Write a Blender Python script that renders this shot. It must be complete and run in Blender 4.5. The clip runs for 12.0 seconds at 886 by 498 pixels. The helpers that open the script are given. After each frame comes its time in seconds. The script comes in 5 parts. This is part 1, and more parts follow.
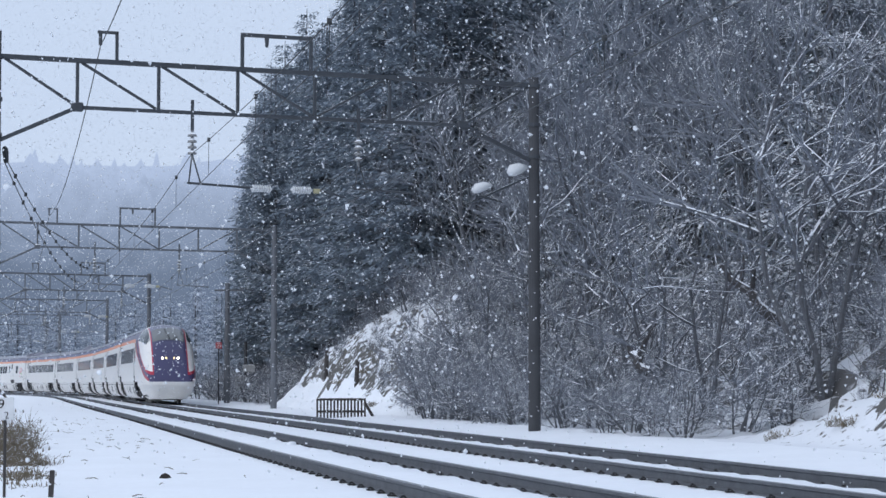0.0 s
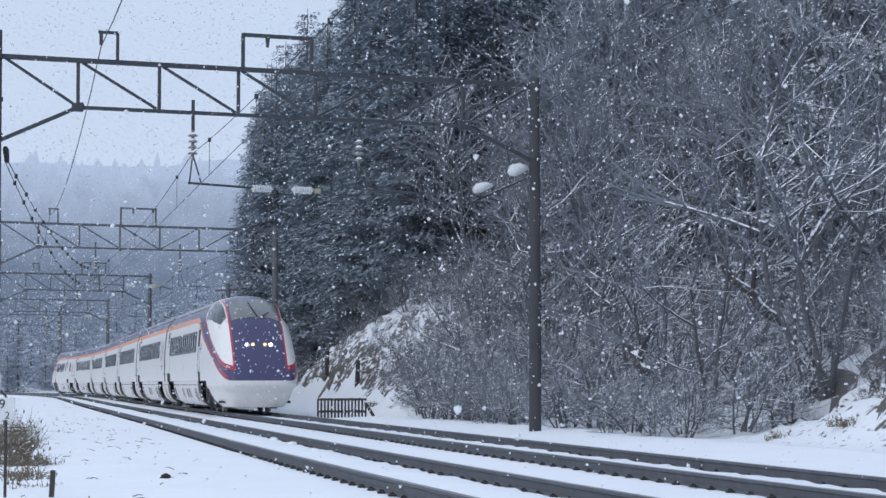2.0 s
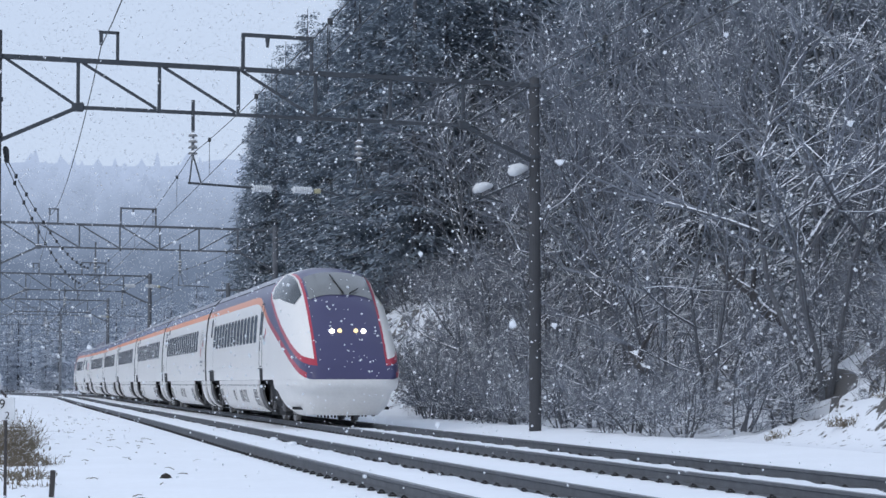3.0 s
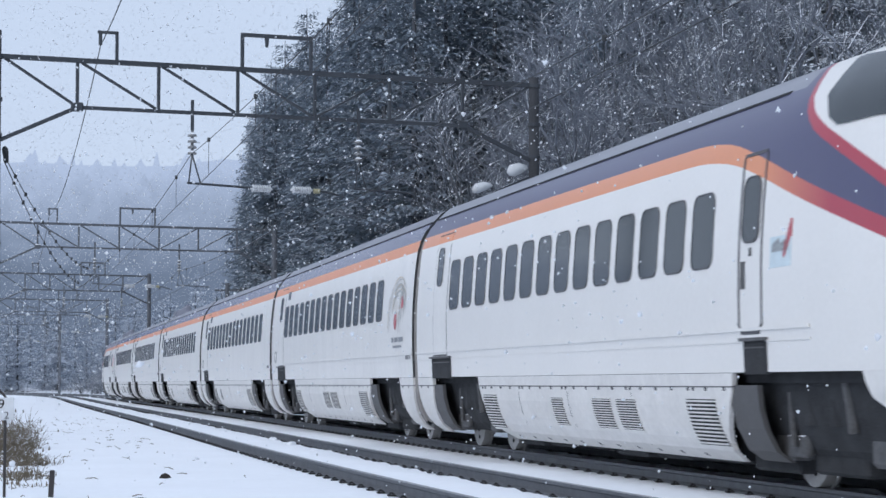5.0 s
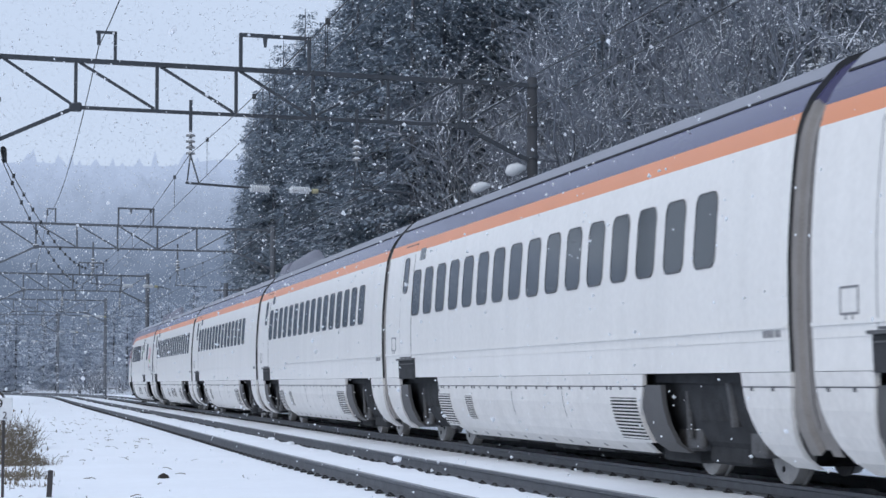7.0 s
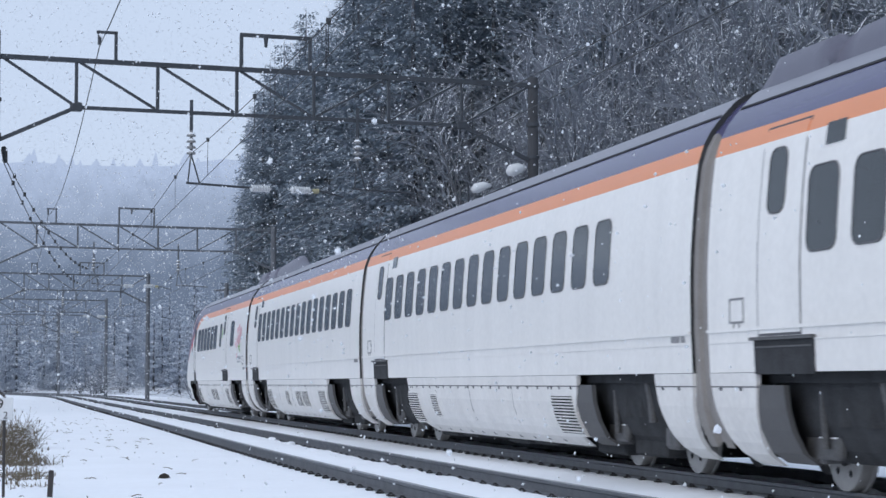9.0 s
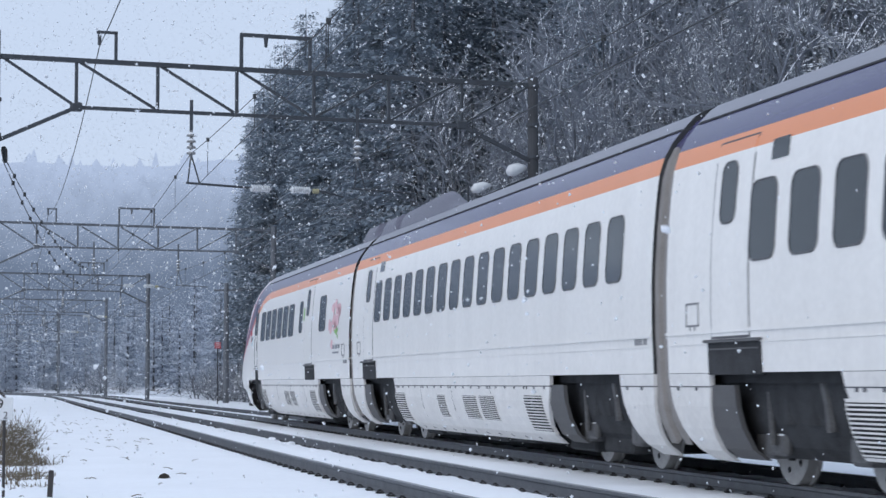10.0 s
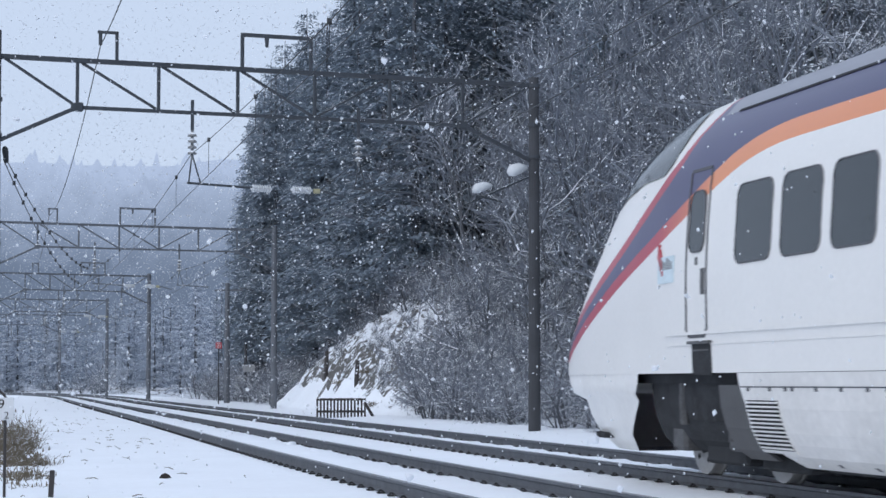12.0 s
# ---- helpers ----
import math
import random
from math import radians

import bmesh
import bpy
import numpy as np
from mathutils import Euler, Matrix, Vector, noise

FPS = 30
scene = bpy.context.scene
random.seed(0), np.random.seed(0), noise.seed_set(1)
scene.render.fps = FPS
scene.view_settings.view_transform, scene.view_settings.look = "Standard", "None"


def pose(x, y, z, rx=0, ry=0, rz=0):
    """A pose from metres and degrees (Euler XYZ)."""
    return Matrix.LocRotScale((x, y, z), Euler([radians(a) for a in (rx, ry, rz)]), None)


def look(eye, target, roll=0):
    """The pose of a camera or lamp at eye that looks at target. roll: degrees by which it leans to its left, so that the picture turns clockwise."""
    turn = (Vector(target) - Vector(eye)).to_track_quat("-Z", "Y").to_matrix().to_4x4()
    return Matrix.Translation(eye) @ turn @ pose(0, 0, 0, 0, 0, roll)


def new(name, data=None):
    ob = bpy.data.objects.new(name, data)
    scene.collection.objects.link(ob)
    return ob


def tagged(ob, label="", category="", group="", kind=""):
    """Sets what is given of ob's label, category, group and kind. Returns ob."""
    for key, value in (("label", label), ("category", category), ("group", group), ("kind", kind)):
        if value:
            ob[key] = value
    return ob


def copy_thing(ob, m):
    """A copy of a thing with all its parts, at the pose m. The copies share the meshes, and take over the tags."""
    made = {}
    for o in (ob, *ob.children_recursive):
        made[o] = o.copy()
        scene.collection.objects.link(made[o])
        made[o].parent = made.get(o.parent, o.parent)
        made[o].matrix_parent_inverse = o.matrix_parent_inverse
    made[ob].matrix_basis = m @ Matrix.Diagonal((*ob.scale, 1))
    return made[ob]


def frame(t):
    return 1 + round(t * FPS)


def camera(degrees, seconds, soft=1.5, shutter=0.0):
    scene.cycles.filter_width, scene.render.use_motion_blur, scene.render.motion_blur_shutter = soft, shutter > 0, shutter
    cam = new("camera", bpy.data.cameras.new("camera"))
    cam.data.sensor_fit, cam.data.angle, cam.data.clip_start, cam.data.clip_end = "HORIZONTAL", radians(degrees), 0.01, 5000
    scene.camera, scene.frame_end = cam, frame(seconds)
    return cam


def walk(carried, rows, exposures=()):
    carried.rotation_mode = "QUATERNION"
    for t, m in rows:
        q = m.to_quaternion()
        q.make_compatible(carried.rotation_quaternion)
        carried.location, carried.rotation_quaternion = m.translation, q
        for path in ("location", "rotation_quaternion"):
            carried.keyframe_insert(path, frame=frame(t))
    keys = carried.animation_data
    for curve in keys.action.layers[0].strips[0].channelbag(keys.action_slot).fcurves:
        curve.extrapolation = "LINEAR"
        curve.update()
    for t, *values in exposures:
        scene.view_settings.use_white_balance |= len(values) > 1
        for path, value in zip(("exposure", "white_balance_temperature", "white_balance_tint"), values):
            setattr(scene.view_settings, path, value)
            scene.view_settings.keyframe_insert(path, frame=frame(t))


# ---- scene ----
# ---- camera ----
cam = camera(23.05, 12.0, soft=1.5, shutter=0.12)
EYE_H = 0.973


def aim(shift):
    """The standing camera's pose; shift is its slight drift in yaw, in degrees."""
    return pose(0, 0, EYE_H, 90 + 3.551, 0, shift)


walk(cam, [(0, aim(0)), (1.5, aim(0.018)), (3.0, aim(0.018)), (5.0, aim(0.0)), (6.0, aim(-0.02)), (6.6, aim(-0.043)),
           (7.2, aim(-0.043)), (9.0, aim(-0.025)), (10.5, aim(-0.025)), (11.5, aim(-0.005)), (12.0, aim(0))])

# ---- light: an overcast winter sky ----
world = bpy.data.worlds.new("overcast_sky")
scene.world = world
world.use_nodes = True
wn, wl = world.node_tree.nodes, world.node_tree.links
wn.clear()
sky = wn.new("ShaderNodeTexSky")
sky.sky_type, sky.sun_disc = "NISHITA", False
sky.sun_elevation, sky.sun_rotation = radians(48), radians(250)
sky.dust_density, sky.air_density = 3.0, 1.2
sky_back = wn.new("ShaderNodeBackground")
sky_back.inputs["Strength"].default_value = 0.05
wl.new(sky.outputs[0], sky_back.inputs["Color"])
cloud_back = wn.new("ShaderNodeBackground")
cloud_back.inputs["Color"].default_value = (0.53, 0.63, 0.81, 1)
cloud_back.inputs["Strength"].default_value = 0.92
sky_mix = wn.new("ShaderNodeMixShader")
sky_mix.inputs[0].default_value = 0.85
wl.new(sky_back.outputs[0], sky_mix.inputs[1])
wl.new(cloud_back.outputs[0], sky_mix.inputs[2])
sky_out = wn.new("ShaderNodeOutputWorld")
wl.new(sky_mix.outputs[0], sky_out.inputs["Surface"])

sun = new("sun", bpy.data.lights.new("sun", "SUN"))
sun.data.energy, sun.data.angle, sun.data.color = 0.7, radians(40), (1.0, 0.97, 0.93)
sun.matrix_world = look((-40, -30, 60), (0, 40, 0))
scene.view_settings.exposure = 0.42


# ---- materials ----
def shader(name, base, rough=0.6, metal=0.0, vary=0.15, scale=8.0, fine=60.0, bump=0.15, spec=0.4, stretch=1.0):
    """A surface with variation at two scales and a fine relief."""
    m = bpy.data.materials.new(name)
    m.use_nodes = True
    n, l = m.node_tree.nodes, m.node_tree.links
    b = n["Principled BSDF"]
    b.inputs["Roughness"].default_value, b.inputs["Metallic"].default_value = rough, metal
    b.inputs["Specular IOR Level"].default_value = spec
    tc = n.new("ShaderNodeTexCoord")
    big, small = n.new("ShaderNodeTexNoise"), n.new("ShaderNodeTexNoise")
    for tex, sc in ((big, scale), (small, fine)):
        tex.inputs["Scale"].default_value = sc
        tex.inputs["Detail"].default_value = 4
        if stretch != 1.0 and sc == scale:
            mp = n.new("ShaderNodeMapping")
            mp.inputs["Scale"].default_value = (1, 1, stretch)
            l.new(tc.outputs["Object"], mp.inputs["Vector"])
            l.new(mp.outputs[0], tex.inputs["Vector"])
        else:
            l.new(tc.outputs["Object"], tex.inputs["Vector"])
    add = n.new("ShaderNodeMath")
    add.operation = "ADD"
    l.new(big.outputs[0], add.inputs[0])
    l.new(small.outputs[0], add.inputs[1])
    rng = n.new("ShaderNodeMapRange")
    rng.inputs["From Min"].default_value, rng.inputs["From Max"].default_value = 0.6, 1.4
    rng.inputs["To Min"].default_value, rng.inputs["To Max"].default_value = 1 - vary, 1 + vary
    l.new(add.outputs[0], rng.inputs["Value"])
    mul = n.new("ShaderNodeVectorMath")
    mul.operation = "SCALE"
    mul.inputs[0].default_value = base
    l.new(rng.outputs[0], mul.inputs["Scale"])
    l.new(mul.outputs[0], b.inputs["Base Color"])
    if bump:
        bm_ = n.new("ShaderNodeBump")
        bm_.inputs["Strength"].default_value, bm_.inputs["Distance"].default_value = bump, 0.02
        l.new(add.outputs[0], bm_.inputs["Height"])
        l.new(bm_.outputs[0], b.inputs["Normal"])
    return m


def snow_topped(name, base, amount=0.5, rough=0.85, scale=3.0, vary=0.3, snow=(0.80, 0.83, 0.88)):
    """A rough dark surface on whose upward faces snow lies in patches. amount: 0 bare to 1 covered."""
    m = shader(name, base, rough, vary=vary, scale=scale, fine=30)
    n, l = m.node_tree.nodes, m.node_tree.links
    b = n["Principled BSDF"]
    geo, sep = n.new("ShaderNodeNewGeometry"), n.new("ShaderNodeSeparateXYZ")
    l.new(geo.outputs["True Normal"], sep.inputs[0])
    tc, tex = n.new("ShaderNodeTexCoord"), n.new("ShaderNodeTexNoise")
    tex.inputs["Scale"].default_value, tex.inputs["Detail"].default_value = scale, 5
    l.new(tc.outputs["Object"], tex.inputs["Vector"])
    a = n.new("ShaderNodeMath")
    a.operation = "MULTIPLY_ADD"
    a.inputs[1].default_value = 1.6
    l.new(tex.outputs[0], a.inputs[0])
    l.new(sep.outputs["Z"], a.inputs[2])
    rng = n.new("ShaderNodeMapRange")
    rng.interpolation_type = "SMOOTHSTEP"
    edge = 1.9 - 1.1 * amount
    rng.inputs["From Min"].default_value, rng.inputs["From Max"].default_value = edge - 0.08, edge + 0.08
    l.new(a.outputs[0], rng.inputs["Value"])
    old = b.inputs["Base Color"].links[0].from_socket
    mix = n.new("ShaderNodeMix")
    mix.data_type = "RGBA"
    l.new(rng.outputs[0], mix.inputs["Factor"])
    l.new(old, mix.inputs["A"])
    mix.inputs["B"].default_value = (*snow, 1)
    l.new(mix.outputs["Result"], b.inputs["Base Color"])
    return m


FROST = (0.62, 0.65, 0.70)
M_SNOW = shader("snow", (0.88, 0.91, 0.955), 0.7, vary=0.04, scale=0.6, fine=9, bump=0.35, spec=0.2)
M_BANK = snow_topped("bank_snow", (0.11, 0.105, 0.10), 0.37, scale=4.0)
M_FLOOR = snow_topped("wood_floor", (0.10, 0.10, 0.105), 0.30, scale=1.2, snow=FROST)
M_RAIL_TOP = shader("rail_head", (0.26, 0.27, 0.29), 0.4, 0.7, scale=3)
M_RAIL = shader("rail_web", (0.105, 0.112, 0.125), 0.7, 0.2, scale=5, vary=0.3)
M_CLIP = shader("clip_iron", (0.035, 0.034, 0.036), 0.7, 0.4)
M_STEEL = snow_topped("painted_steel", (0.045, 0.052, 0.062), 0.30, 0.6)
# the same steel for far gantries, paled: distance haze painted into its colour
M_STEEL_HAZED = snow_topped("rimed_steel", (0.115, 0.127, 0.145), 0.42, 0.6)
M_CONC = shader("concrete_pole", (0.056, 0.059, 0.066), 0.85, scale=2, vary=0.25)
M_DISC = snow_topped("glazed_disc", (0.17, 0.18, 0.19), 0.45, 0.35, scale=7)
M_YELLOW = shader("yellow_cap", (0.34, 0.32, 0.20), 0.6)
# concrete of the far poles, lightened to carry painted haze
M_CONC_HAZED = shader("pale_concrete", (0.13, 0.14, 0.158), 0.85, scale=2, vary=0.25)
M_CERAMIC = shader("ceramic", (0.62, 0.64, 0.66), 0.25, vary=0.08)
M_WIRE = shader("wire", (0.04, 0.045, 0.05), 0.6, 0.4)
M_WHITE = shader("white_paint", (0.775, 0.76, 0.735), 0.30, vary=0.07, scale=2.2, fine=14, bump=0.02, stretch=0.18)
M_SKIRT = shader("skirt_paint", (0.72, 0.705, 0.685), 0.38, vary=0.12, scale=2.6, fine=14, bump=0.02, stretch=0.25)
M_PURPLE = shader("purple_paint", (0.068, 0.066, 0.145), 0.22, vary=0.08, scale=0.7, bump=0.02)
M_ORANGE = shader("orange_paint", (0.74, 0.275, 0.125), 0.35, vary=0.06, scale=0.9, bump=0.02)
M_ROOF = shader("roof_grey", (0.24, 0.245, 0.29), 0.4, vary=0.1, scale=0.9, bump=0.03)
M_GLASS = shader("tinted_glass", (0.034, 0.042, 0.048), 0.08, vary=0.1, scale=0.5, bump=0.0, spec=0.32)
# base lifted: part of the windscreen's sky reflection is painted into it
M_SCREEN = shader("windscreen_glass", (0.17, 0.18, 0.185), 0.10, vary=0.15, scale=0.8, bump=0.0, spec=0.6)
M_HOOD = shader("screen_paint", (0.115, 0.115, 0.155), 0.4, vary=0.12, scale=1.5)
M_COVER = shader("wheel_cover_grey", (0.085, 0.085, 0.088), 0.6, vary=0.2, scale=2)
M_DARK = shader("underframe", (0.048, 0.050, 0.054), 0.85, vary=0.4, scale=4, spec=0.1)
M_IRON = snow_topped("bogie_iron", (0.095, 0.096, 0.10), 0.38, 0.65, scale=6, vary=0.4)
M_LINE = shader("panel_gap", (0.10, 0.10, 0.11), 0.7, bump=0)
M_LETTER = shader("grey_lettering", (0.22, 0.22, 0.23), 0.5, bump=0)
M_WASH = shader("pale_emblem", (0.60, 0.70, 0.74), 0.35, bump=0)
M_WHEEL = shader("wheel_steel", (0.33, 0.325, 0.32), 0.5, 0.25, vary=0.25, scale=6)
M_BELLOWS = shader("gangway_rubber", (0.25, 0.235, 0.225), 0.7, vary=0.2, scale=3)
M_BARK = snow_topped("bark", (0.098, 0.105, 0.120), 0.50, scale=9)
M_TWIG = snow_topped("twig", (0.172, 0.190, 0.225), 0.54, scale=7, snow=(0.70, 0.73, 0.78))
# cedar base lifted and its snow greyed: haze over the wood, painted in
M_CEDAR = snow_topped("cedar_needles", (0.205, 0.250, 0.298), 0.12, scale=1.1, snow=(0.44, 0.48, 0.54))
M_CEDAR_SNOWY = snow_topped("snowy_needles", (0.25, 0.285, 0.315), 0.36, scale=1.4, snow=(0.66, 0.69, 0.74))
# far needles under snow, base paled to the mist's tone as painted haze
M_HAZED_NEEDLES = snow_topped("rimed_needles", (0.34, 0.385, 0.45), 0.42, scale=1.0, snow=(0.55, 0.60, 0.68))
M_WOOD = snow_topped("weathered_wood", (0.055, 0.05, 0.05), 0.15, scale=6)
M_GRASS = snow_topped("dry_grass", (0.15, 0.125, 0.09), 0.3, scale=8)
M_LEAF = shader("dead_leaf", (0.03, 0.025, 0.022), 0.8)


# ---- mesh helpers ----
def mesh_of(name, verts, faces, mats, idx=None, smooth=False):
    me = bpy.data.meshes.new(name)
    me.from_pydata([tuple(map(float, v)) for v in verts], [], [tuple(map(int, f)) for f in faces])
    for m in (mats if isinstance(mats, (list, tuple)) else [mats]):
        me.materials.append(m)
    if idx is not None:
        me.polygons.foreach_set("material_index", np.asarray(idx, dtype=np.int32))
    if smooth:
        me.polygons.foreach_set("use_smooth", np.ones(len(me.polygons), dtype=bool))
    me.update()
    return me


def piece(name, me, parent=None, label="", m=None):
    ob = new(name, me)
    if parent is not None:
        ob.parent = parent
    if m is not None:
        ob.matrix_basis = m
    if label:
        ob["label"] = label
    return ob


class Soup:
    """Gathers boxes, tubes and strips of one part."""

    def __init__(self):
        self.v, self.f, self.i = [], [], []

    def add(self, vs, fs, mi=0):
        o = len(self.v)
        self.v += [tuple(p) for p in vs]
        self.f += [tuple(a + o for a in q) for q in fs]
        self.i += [mi] * len(fs)
        return self

    def box(self, x0, x1, y0, y1, z0, z1, mi=0, m=None, bevel=0.0):
        if bevel:
            e = min(bevel, (x1 - x0) / 3, (y1 - y0) / 3, (z1 - z0) / 3)
            bm = bmesh.new()
            bmesh.ops.create_cube(bm, size=1)
            for v in bm.verts:
                v.co = Vector(((x0 + x1) / 2 + v.co.x * (x1 - x0), (y0 + y1) / 2 + v.co.y * (y1 - y0), (z0 + z1) / 2 + v.co.z * (z1 - z0)))
            bmesh.ops.bevel(bm, geom=bm.edges[:], offset=e, segments=1, affect="EDGES")
            bm.verts.index_update()
            vs, fs = [v.co.copy() for v in bm.verts], [[v.index for v in f.verts] for f in bm.faces]
            bm.free()
        else:
            vs = [Vector((x, y, z)) for z in (z0, z1) for y in (y0, y1) for x in (x0, x1)]
            fs = [(0, 2, 3, 1), (4, 5, 7, 6), (0, 1, 5, 4), (2, 6, 7, 3), (0, 4, 6, 2), (1, 3, 7, 5)]
        if m is not None:
            vs = [m @ v for v in vs]
        return self.add(vs, fs, mi)

    def tube(self, pts, radii, sides=6, mi=0, caps=True):
        pts = [Vector(p) for p in pts]
        if not isinstance(radii, (list, tuple)):
            radii = [radii] * len(pts)
        vs, fs = [], []
        for k, p in enumerate(pts):
            d = (pts[min(k + 1, len(pts) - 1)] - pts[max(k - 1, 0)])
            d = d.normalized() if d.length > 1e-9 else Vector((0, 0, 1))
            a = d.orthogonal().normalized() if abs(d.z) > 0.9 else d.cross(Vector((0, 0, 1))).normalized()
            b = d.cross(a)
            for j in range(sides):
                t = 2 * math.pi * j / sides
                vs.append(p + (a * math.cos(t) + b * math.sin(t)) * radii[k])
        for k in range(len(pts) - 1):
            for j in range(sides):
                j2 = (j + 1) % sides
                fs.append((k * sides + j, k * sides + j2, (k + 1) * sides + j2, (k + 1) * sides + j))
        if caps:
            fs.append(tuple(range(sides - 1, -1, -1)))
            fs.append(tuple((len(pts) - 1) * sides + j for j in range(sides)))
        return self.add(vs, fs, mi)

    def bar(self, a, b, w, h=None, mi=0):
        """A square bar from a to b."""
        a, b = Vector(a), Vector(b)
        h = h or w
        d = (b - a).normalized()
        side = d.cross(Vector((0, 0, 1)))
        side = side.normalized() if side.length > 1e-4 else Vector((1, 0, 0))
        up = side.cross(d)
        vs = [p + side * sx * w / 2 + up * sz * h / 2 for p in (a, b) for sx, sz in ((-1, -1), (1, -1), (1, 1), (-1, 1))]
        return self.add(vs, [(0, 1, 2, 3), (7, 6, 5, 4), (0, 4, 5, 1), (1, 5, 6, 2), (2, 6, 7, 3), (3, 7, 4, 0)], mi)

    def done(self, name, mats, parent=None, label="", smooth=False, m=None):
        return piece(name, mesh_of(name, self.v, self.f, mats, self.i, smooth), parent, label, m)


# ---- the line of the track ----
KNOT_S = [0, 40, 80, 120, 160, 250]
KNOT_K = [-0.00166, 0.00031, -0.0001, -0.00017, 0.00102, 0.0054]
LS = np.arange(-220, 420, 0.5)
_k = np.interp(LS, KNOT_S, KNOT_K)
_k[LS < 0] = 0.0
_phi = np.concatenate([[0], np.cumsum((_k[1:] + _k[:-1]) * 0.25)])
_i0 = int(np.argmin(abs(LS)))
LPHI = _phi - _phi[_i0] + 0.22334
_mid = (LPHI[1:] + LPHI[:-1]) / 2
LX = np.concatenate([[0], np.cumsum(-np.sin(_mid) * 0.5)])
LY = np.concatenate([[0], np.cumsum(np.cos(_mid) * 0.5)])
LX, LY = LX - LX[_i0] + 5.743, LY - LY[_i0] + 14.0
SPACING = 3.56


def on_line(s, lat=0.0, z=0.0):
    """A place s metres along the line of the train's track (away from the camera), lat metres to its right."""
    x, y, a = np.interp(s, LS, LX), np.interp(s, LS, LY), np.interp(s, LS, LPHI)
    return Vector((x + lat * math.cos(a), y + lat * math.sin(a), z))


def heading(s):
    return float(np.interp(s, LS, LPHI))


# ---- ground ----
def smooth01(a):
    a = min(1.0, max(0.0, a))
    return a * a * (3 - 2 * a)


def ground_z(s, lat):
    p = on_line(s, lat)
    n1 = noise.noise((p.x * 0.25, p.y * 0.25, 1.3))
    n2 = noise.noise((p.x * 1.3, p.y * 1.3, 4.1))
    n3 = noise.noise((p.x * 4.0, p.y * 4.0, 7.7))
    z = -0.155 + 0.012 * n2 + 0.006 * n3
    if lat > 2.2:                        # the hillside
        far = lat - 2.2
        foot = 3.4 - 1.4 * smooth01((22 - s) / 12) - 2.0 * math.exp(-((s - 77) / 17) ** 4)
        z += 0.05 * smooth01(far / 2) * (1 + n1)
        if far > foot:
            up = far - foot
            steep = 0.42 + 0.10 * noise.noise((s * 0.03, 0, 2.2))
            steep *= 1 - 0.95 * smooth01((s - 152) / 25)
            knoll = 2.25 * math.exp(-((s - 77) / 15) ** 4) * smooth01((lat - 3.9) / 2.4) * (1 - smooth01((lat - 8.5) / 4))
            bank = math.exp(-((s - 22) / 7) ** 2) * 0.6 * smooth01(up / 1.5)
            z += min(up, 55) * steep * smooth01(up / 5) + knoll + bank + (0.45 * n1 + 0.34 * n2 + 0.24 * n3 + 0.10 * noise.noise((p.x * 9, p.y * 9, 1.0))) * smooth01(up / 2)
    elif lat < -SPACING - 2.0:           # the flat side
        far = -lat - SPACING - 2.0
        z += -0.02 * smooth01(far / 3) + (0.08 * n1 + 0.03 * n2) * smooth01(far / 2)
    return z


def build_ground():
    ss = np.concatenate([[-200, -120, -60, -30], np.arange(-12, 110, 0.6), np.arange(110, 200, 2.0), np.arange(200, 411, 10.0)])
    lats = np.concatenate([[-120, -60, -40, -30], np.arange(-24, -9, 1.0), np.arange(-9, 24, 0.3), np.arange(24, 60, 2.0), [60, 80, 120]])
    vs, fs, mi = [], [], []
    for s in ss:
        for la in lats:
            s_ = float(s)
            la_ = float(la)
            p = on_line(s_, la_)
            p.z = ground_z(s_, la_)
            vs.append(p)
    nl = len(lats)
    for a in range(len(ss) - 1):
        for b in range(nl - 1):
            i = a * nl + b
            fs.append((i, i + 1, i + nl + 1, i + nl))
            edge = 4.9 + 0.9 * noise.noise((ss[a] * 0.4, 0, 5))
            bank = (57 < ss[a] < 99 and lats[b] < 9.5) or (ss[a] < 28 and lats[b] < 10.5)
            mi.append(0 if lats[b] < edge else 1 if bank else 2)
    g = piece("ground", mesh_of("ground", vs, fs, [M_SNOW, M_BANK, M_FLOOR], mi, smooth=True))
    tagged(g, "fresh snow covering level ground and a wooded slope", "ground", kind="structure")

    far = Soup()
    far.add([(-3000, -3000, -0.8), (3000, -3000, -0.8), (3000, 3000, -0.8), (-3000, 3000, -0.8)], [(0, 1, 2, 3)])
    tagged(far.done("ground_far", M_SNOW), "snow-covered flat valley floor", "ground", kind="structure")


build_ground()

# ---- tracks ----
RAIL_PROFILE = [(-0.066, -0.150), (0.066, -0.150), (0.060, -0.135), (0.011, -0.118), (0.009, -0.045), (0.034, -0.034), (0.033, -0.004), (0.026, 0.0),
                (-0.026, 0.0), (-0.033, -0.004), (-0.034, -0.034), (-0.009, -0.045), (-0.011, -0.118), (-0.060, -0.135)]


